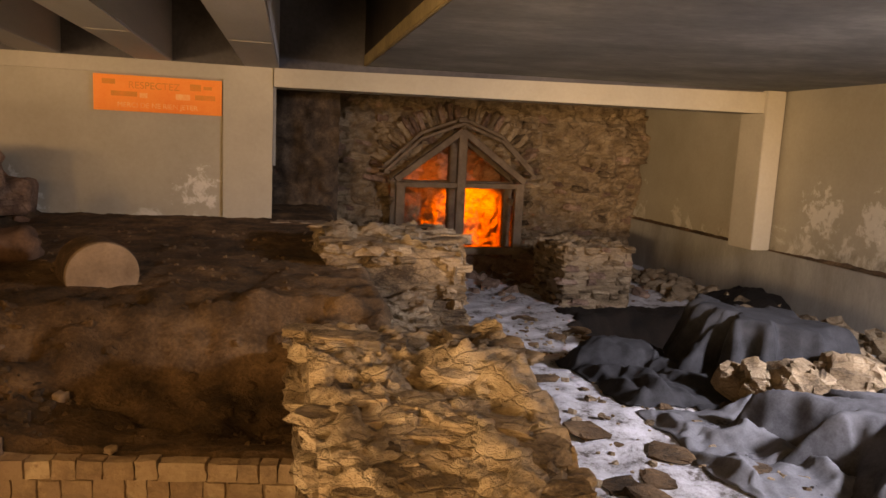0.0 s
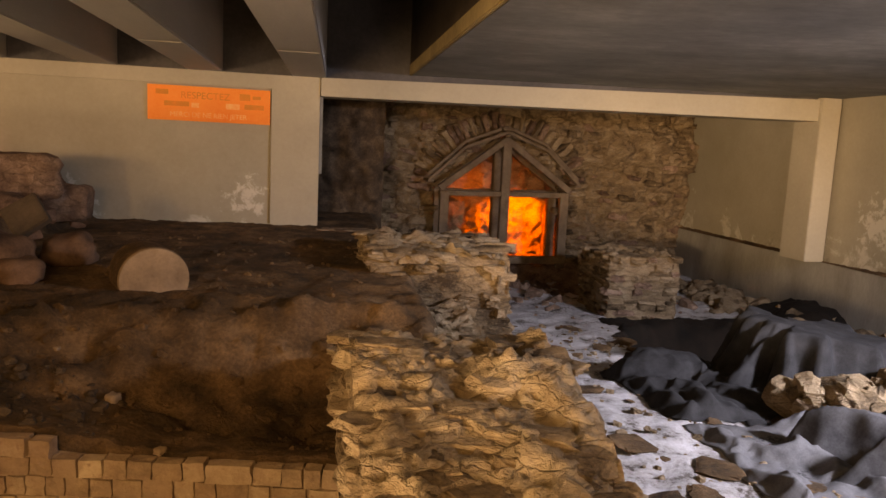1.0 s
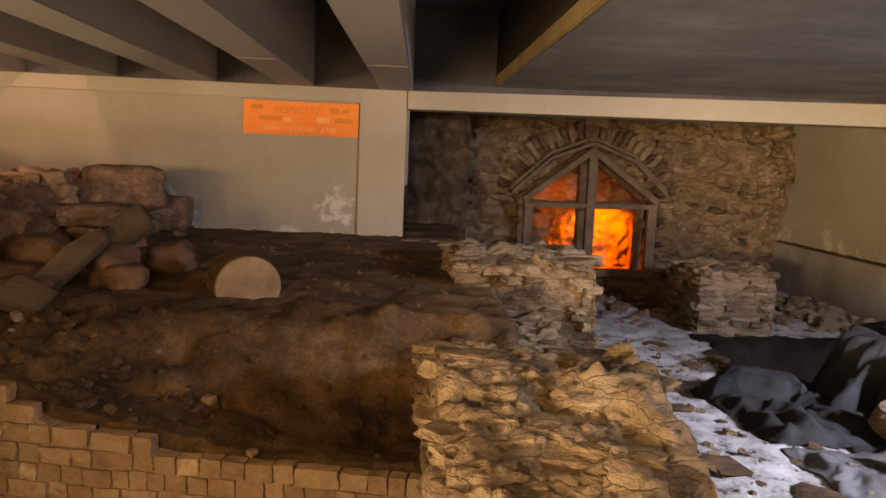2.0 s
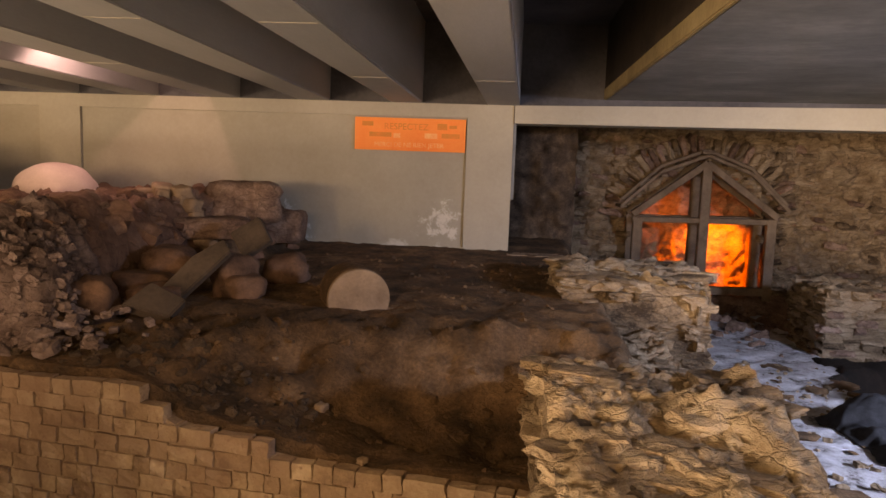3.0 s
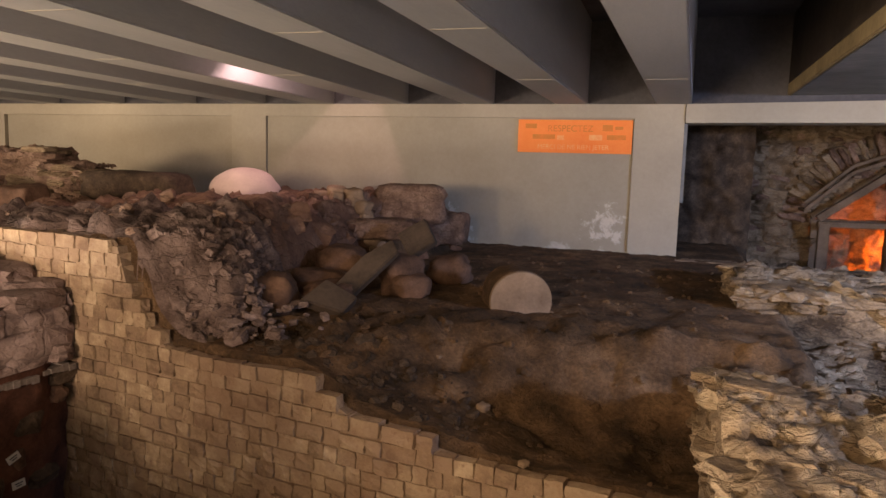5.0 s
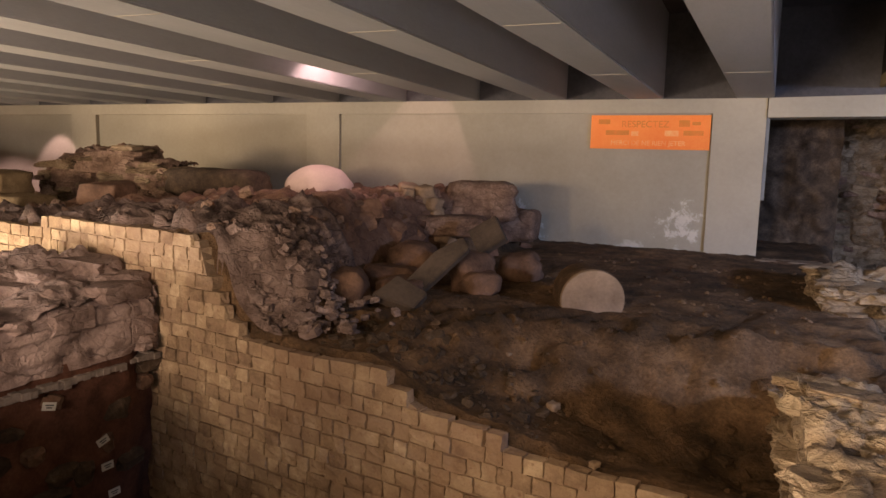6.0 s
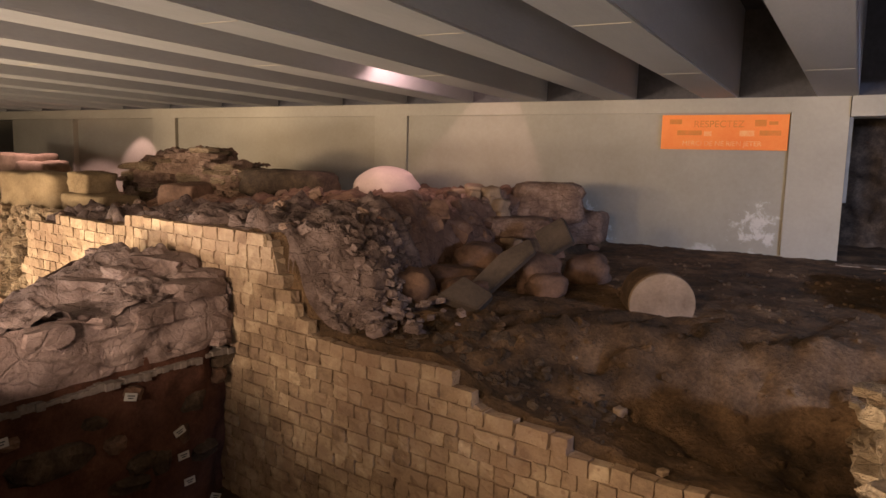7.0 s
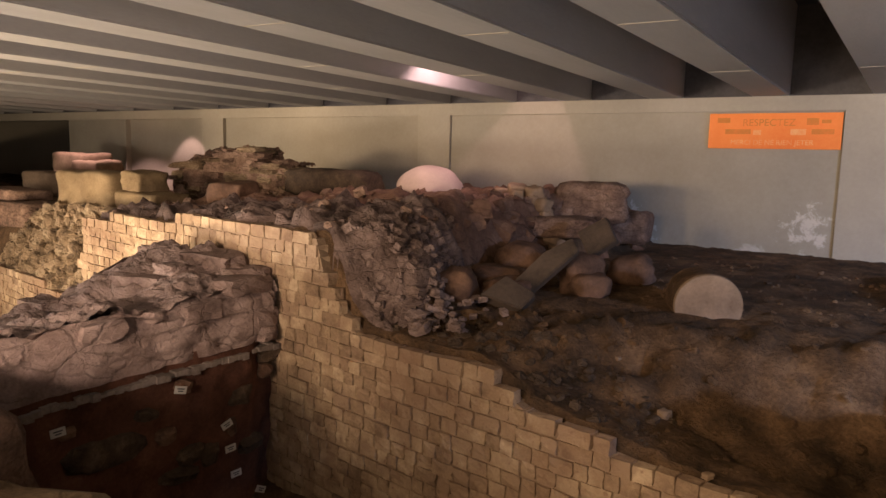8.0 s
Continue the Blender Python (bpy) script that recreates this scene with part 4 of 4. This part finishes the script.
def on_slope():
    y = r.uniform(3.9, 5.0)
    x = lerp(y, [3.6, 4.3, 5.0, 6.5, 9.0], [-3.1, -3.15, -3.35, -3.45, -3.05]) + r.gauss(0, 0.25)
    return x, max(y, wall_y(x) + 0.2)


def on_ridge():
    y = r.uniform(5.0, 9.2)
    return lerp(y, [5.0, 6.5, 9.0], [-3.35, -3.45, -3.05]) + r.gauss(-0.1, 0.25), y


def on_plateau():
    x = r.uniform(-9.8, -3.4)
    return x, r.uniform(wall_y(x) + 0.18, 8.2)


def on_terrace():
    x = r.uniform(-2.6, 0.4)
    return x, r.uniform(wall_y(x) + 0.2, 8.5)


def at_wall_top():
    x = r.uniform(-3.2, -1.1)
    return x, wall_y(x) + r.uniform(0.15, 0.8)


rubble("rubble", "dark broken stones tumbling down the cut slope", 340, on_slope, FLAGS, 0.03, 0.11, sink=0.16, heap=lambda x, y: 0.09)
rubble("rubble", "red-brown blocks set in the face of the ridge", 70, on_ridge, BROWN, 0.08, 0.24, sink=0.25, heap=lambda x, y: 0.09)
rubble("rubble", "small brown stones strewn over the plateau", 420, on_plateau, DARK[:7] + FLAGS[:7], 0.02, 0.11, sink=0.12, heap=lambda x, y: 0.1)
rubble("pebbles", "scattered pebbles and crumbs of earth", 450, on_terrace, CLODS, 0.008, 0.045, sink=0.1)
rubble("rubble", "stones and clods sticking out of the earth scarp", 90, lambda: (r.uniform(-2.3, 0.1), r.uniform(4.0, 4.95)), CLODS, 0.015, 0.09, sink=0.12)
rubble("rubble", "dark slaty stones behind the squared-stone wall", 260, at_wall_top, SLATY, 0.012, 0.075, sink=0.12)

def crags(x, y):
    """Relief of crumbling rubble concrete: rounded lumps, furrows between, grit on them."""
    lumps = noise.voronoi(Vector((x * 4.5 + 0.5 * fbm(x * 2, y * 2), y * 4.5 + 0.5 * fbm(x * 2, y * 2, 5.0), 0.0)))[0]
    return 0.055 * smooth(0.0, 0.14, lumps[1] - lumps[0]) + 0.09 * fbm(x * 2.6, y * 2.6, 53.0) + 0.045 * fbm(x * 8, y * 8, 54.0) + 0.022 * fbm(x * 21, y * 21, 55.0) - 0.05


def core_z(x, y, relief):
    bare = 0.35 * (1 - smooth(0.05, 0.4, slope_mask(x, y))) + 0.5 * smooth(0.11, 0.06, y - wall_y(x)) + 0.2 * smooth(-7.7, -7.9, x)
    return ground_z(x, y) + 0.085 + relief * crags(x, y) - bare


over = surface("rubble_core", np.arange(-10.4, -2.3, 0.045), np.arange(3.7, 5.3, 0.04), lambda x, y: core_z(x, y, 1.1) - 0.1 * smooth(5.1, 5.3, y), PURPLE)
structure(over, "crumbling purplish masonry core behind the squared facing", "ground")
over = surface("rubble_ridge", np.arange(-10.4, -2.3, 0.045), np.arange(5.1, 9.4, 0.045), lambda x, y: core_z(x, y, 0.7) - 0.1 * smooth(5.3, 5.1, y), RIDGE)
structure(over, "red-brown ruined masonry ridge and plateau", "ground")
core = new("exposed_core")
structure(core, "exposed yellow rubble core where the facing is lost", "wall")
places = []
for k in range(750):
    x = r.uniform(-11.0, -7.78)
    u = r.random()
    top = lerp(x, [-11, -10.4, -9.5, -7.8], [0.3, 0.7, 0.9, 0.9])
    z = -0.1 + (top + 0.1) * u
    s = r.uniform(0.06, 0.2)
    places.append(trs(x, wall_y(x) + 0.13 + 0.35 * u + r.uniform(-.06, .05), z, s * 1.3, s, s * 0.8, r.uniform(-.6, .6), r.uniform(-.6, .6), r.uniform(0, 6)))
scatter(core, "stone", ROUGH, places, 200)
bm = bmesh.new()
xs = np.arange(-11.0, -7.7, 0.1)
rows = [[bm.verts.new((x, wall_y(x) + 0.2 + 0.35 * u + 0.04 * fbm(x * 4, u * 3), -0.2 + (lerp(x, [-11, -10.4, -9.5, -7.8], [0.3, 0.7, 0.9, 0.9]) + 0.2) * u)) for x in xs] for u in np.arange(0, 1.05, 0.1)]
for a, b in zip(rows, rows[1:]):
    for i in range(len(xs) - 1):
        bm.faces.new((a[i], a[i + 1], b[i + 1], b[i]))
part("core_fill", bm, MORTAR, core)

# pale stones lying in the hollow
for x, y, s in ((-1.17, 4.2, 0.085), (-0.76, 3.5, 0.055), (-1.6, 4.6, 0.04)):
    boulder("pale_stone", trs(x, y, ground_z(x, y) + s * 0.2, s, s * 0.8, s * 0.6, 0, 0, x * 7), DRESSED, "small pale stone lying on dark earth", 0.6, 0.6, k=int(x * 40))

# ---- dusty floor, sheets and stones by the side wall ----


def dust_z(x, y):
    return ground_z(x, y) + 0.06 * smooth(1.15, 1.4, x) + 0.02 * fbm(x * 4, y * 4, 15.0) - 0.05


structure(surface("dust_floor", np.arange(1.15, 7.42, 0.06), np.arange(1.5, 13.9, 0.06), lambda x, y: dust_z(x, y) + 0.06, DUST), "uneven floor covered in pale mineral dust", "floor")


def on_floor():
    return r.uniform(1.6, 4.4), r.uniform(2.8, 9.5)


def along_wall():
    y = r.uniform(4.0, 12.5)
    return 7.25 - abs(r.gauss(0, 0.35)), y


# flattened dark lumps, which also stand in for shadow patches on the dust
rubble("clods", "dark flat clods of earth on pale dust, also in place of shadow patches", 95, on_floor, CLODS, 0.05, 0.3, flat=0.3)
rubble("crumbs", "small pale stone crumbs scattered on the dust", 260, on_floor, ROUGH, 0.025, 0.09)
rubble("debris", "dark debris at the foot of the timber centring", 240, lambda: (r.uniform(1.9, 6.2), 13.7 - abs(r.gauss(0, 1.3))), DARK, 0.04, 0.3)
rubble("rubble", "loose pale stones along the foot of the plinth", 420, along_wall, ROUGH, 0.08, 0.32)


# dark soil, coloured blacker for the deep shadow behind the sheets
SOIL = grainy("shaded_soil", [(0.3, (0.005, 0.004, 0.003)), (0.7, (0.02, 0.013, 0.009))], 3, 40, 0.95, 0.8, dist=0.03)
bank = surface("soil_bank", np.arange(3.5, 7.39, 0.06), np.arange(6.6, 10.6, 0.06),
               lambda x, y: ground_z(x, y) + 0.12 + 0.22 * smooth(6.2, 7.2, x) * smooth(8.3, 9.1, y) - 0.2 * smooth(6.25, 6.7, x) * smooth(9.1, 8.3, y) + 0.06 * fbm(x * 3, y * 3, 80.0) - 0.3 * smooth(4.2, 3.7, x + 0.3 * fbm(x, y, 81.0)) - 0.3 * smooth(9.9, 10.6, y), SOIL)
structure(bank, "bank of dark soil against the plinth, deep shadow in its colour", "ground")


def sheet(name, label, x0, x1, y0, y1, height, step=0.026, material=CLOTH):
    xs, ys = np.arange(x0, x1, step), np.arange(y0, y1, step)
    bm = bmesh.new()
    grid = [[None] * len(xs) for _ in ys]
    for j, y in enumerate(ys):
        for i, x in enumerate(xs):
            ex, ey = x + 0.12 * fbm(x * 1.3, y * 1.3, 21.0), y + 0.12 * fbm(x * 1.3, y * 1.3, 22.0)
            lie = dust_z(ex, ey) + 0.075
            rim = smooth(0.0, 0.16, min(x - x0, x1 - x, y - y0, y1 - y))
            grid[j][i] = bm.verts.new((ex, ey, lie + max(0.0, height(x, y) - lie) * rim))
    for j in range(len(ys) - 1):
        for i in range(len(xs) - 1):
            bm.faces.new((grid[j][i], grid[j][i + 1], grid[j + 1][i + 1], grid[j + 1][i]))
    ob = part(name, bm, material, smooth=True)
    fat = ob.modifiers.new("thickness", "SOLIDIFY")
    fat.thickness = 0.008
    return tagged(ob, label, "sheet")


def fold(u, sharp=2.0):
    """Rounded ridges with narrow valleys."""
    return abs(math.sin(u)) ** sharp


def tent(u):
    """Creases: straight flanks and sharp ridges, 0 to 1."""
    return abs((u / math.pi) % 2.0 - 1.0)


def big_drape(x, y):
    ang = math.atan2(y - 6.15, x - 4.75)
    rad = max(abs(x - 4.8) / 0.85, abs(y - 6.1) / 0.72)
    top = 0.15 + 0.05 * fbm(x * 1.5, y * 1.5, 30.0) - 0.12 * (x - 4.4) + 0.02 * tent(x * 5 - y * 9 + 2 * fbm(x, y, 48.0))
    side = smooth(1.32, 0.82, rad + 0.3 * tent(ang * 7.5 + 1.2 * fbm(x, y, 31.0)) + 0.1 * tent(ang * 17 + 2 * fbm(x * 2, y * 2, 46.0)) + 0.05 * fbm(x * 2, y * 2, 32.0))
    return -0.6 + (top + 0.6) * side


def near_drape(x, y):
    ang = math.atan2(y - 3.95, x - 4.5)
    rad = max(abs(x - 4.55) / 0.95, abs(y - 4.0) / 0.62)
    side = smooth(1.45, 0.75, rad + 0.36 * tent(ang * 11 + 1.4 * fbm(x, y, 33.0)) + 0.09 * tent(ang * 21 + 2 * fbm(x * 2, y * 2, 47.0)) + 0.06 * fbm(x * 3, y * 3, 45.0))
    return -0.6 + 0.52 * side + 0.03 * fbm(x * 3, y * 3, 34.0)


def flat_sheet(x, y):
    ridges = 0.16 * max(0.0, fbm(x * 1.6, y * 1.6, 35.0)) + 0.1 * fold(x * 4 + y * 3 + 2.2 * fbm(x, y, 36.0), 4.0) + 0.04 * abs(fbm(x * 4, y * 4, 37.0))
    return -0.5 + ridges


sheet("ground_sheet", "grey geotextile sheet draped over a block", 3.55, 6.0, 5.1, 7.2, big_drape)
sheet("ground_sheet", "grey geotextile sheet hanging in heavy folds", 3.4, 5.9, 3.1, 4.85, near_drape, material=LITCLOTH)
sheet("ground_sheet", "crumpled pale grey sheet spread on the dusty floor", 2.9, 4.2, 3.55, 5.15, flat_sheet, material=PALECLOTH)
sheet("ground_sheet", "crumpled dark sheet trailing over the floor", 2.95, 4.2, 5.25, 6.95, lambda x, y: flat_sheet(x + 3, y) + 0.1 * max(0.0, fbm(x * 2, y * 2, 38.0)))
for k, (x, y, z, w, h) in enumerate(((4.15, 5.05, -0.35, 0.24, 0.3), (4.45, 5.1, -0.25, 0.3, 0.3), (4.9, 5.1, -0.25, 0.36, 0.36), (5.5, 5.0, -0.2, 0.4, 0.4), (4.9, 4.75, -0.38, 0.34, 0.28), (6.0, 5.1, -0.25, 0.45, 0.4))):
    boulder("limestone_block", trs(x, y, z, w, w * 0.8, h, 0.1 * k, 0.15, k * 1.3), STONE, "pale broken limestone block between the sheets", 0.45, 1.1, k=40 + k, smooth_it=False)


def among_sheets():
    return r.uniform(3.95, 6.6), r.uniform(4.75, 5.4)


rubble("rubble", "heap of pale broken limestone between the sheets", 420, among_sheets, ROUGH, 0.07, 0.26, heap=lambda x, y: 0.34 * max(0.0, 1 - ((y - 5.08) / 0.38) ** 2))
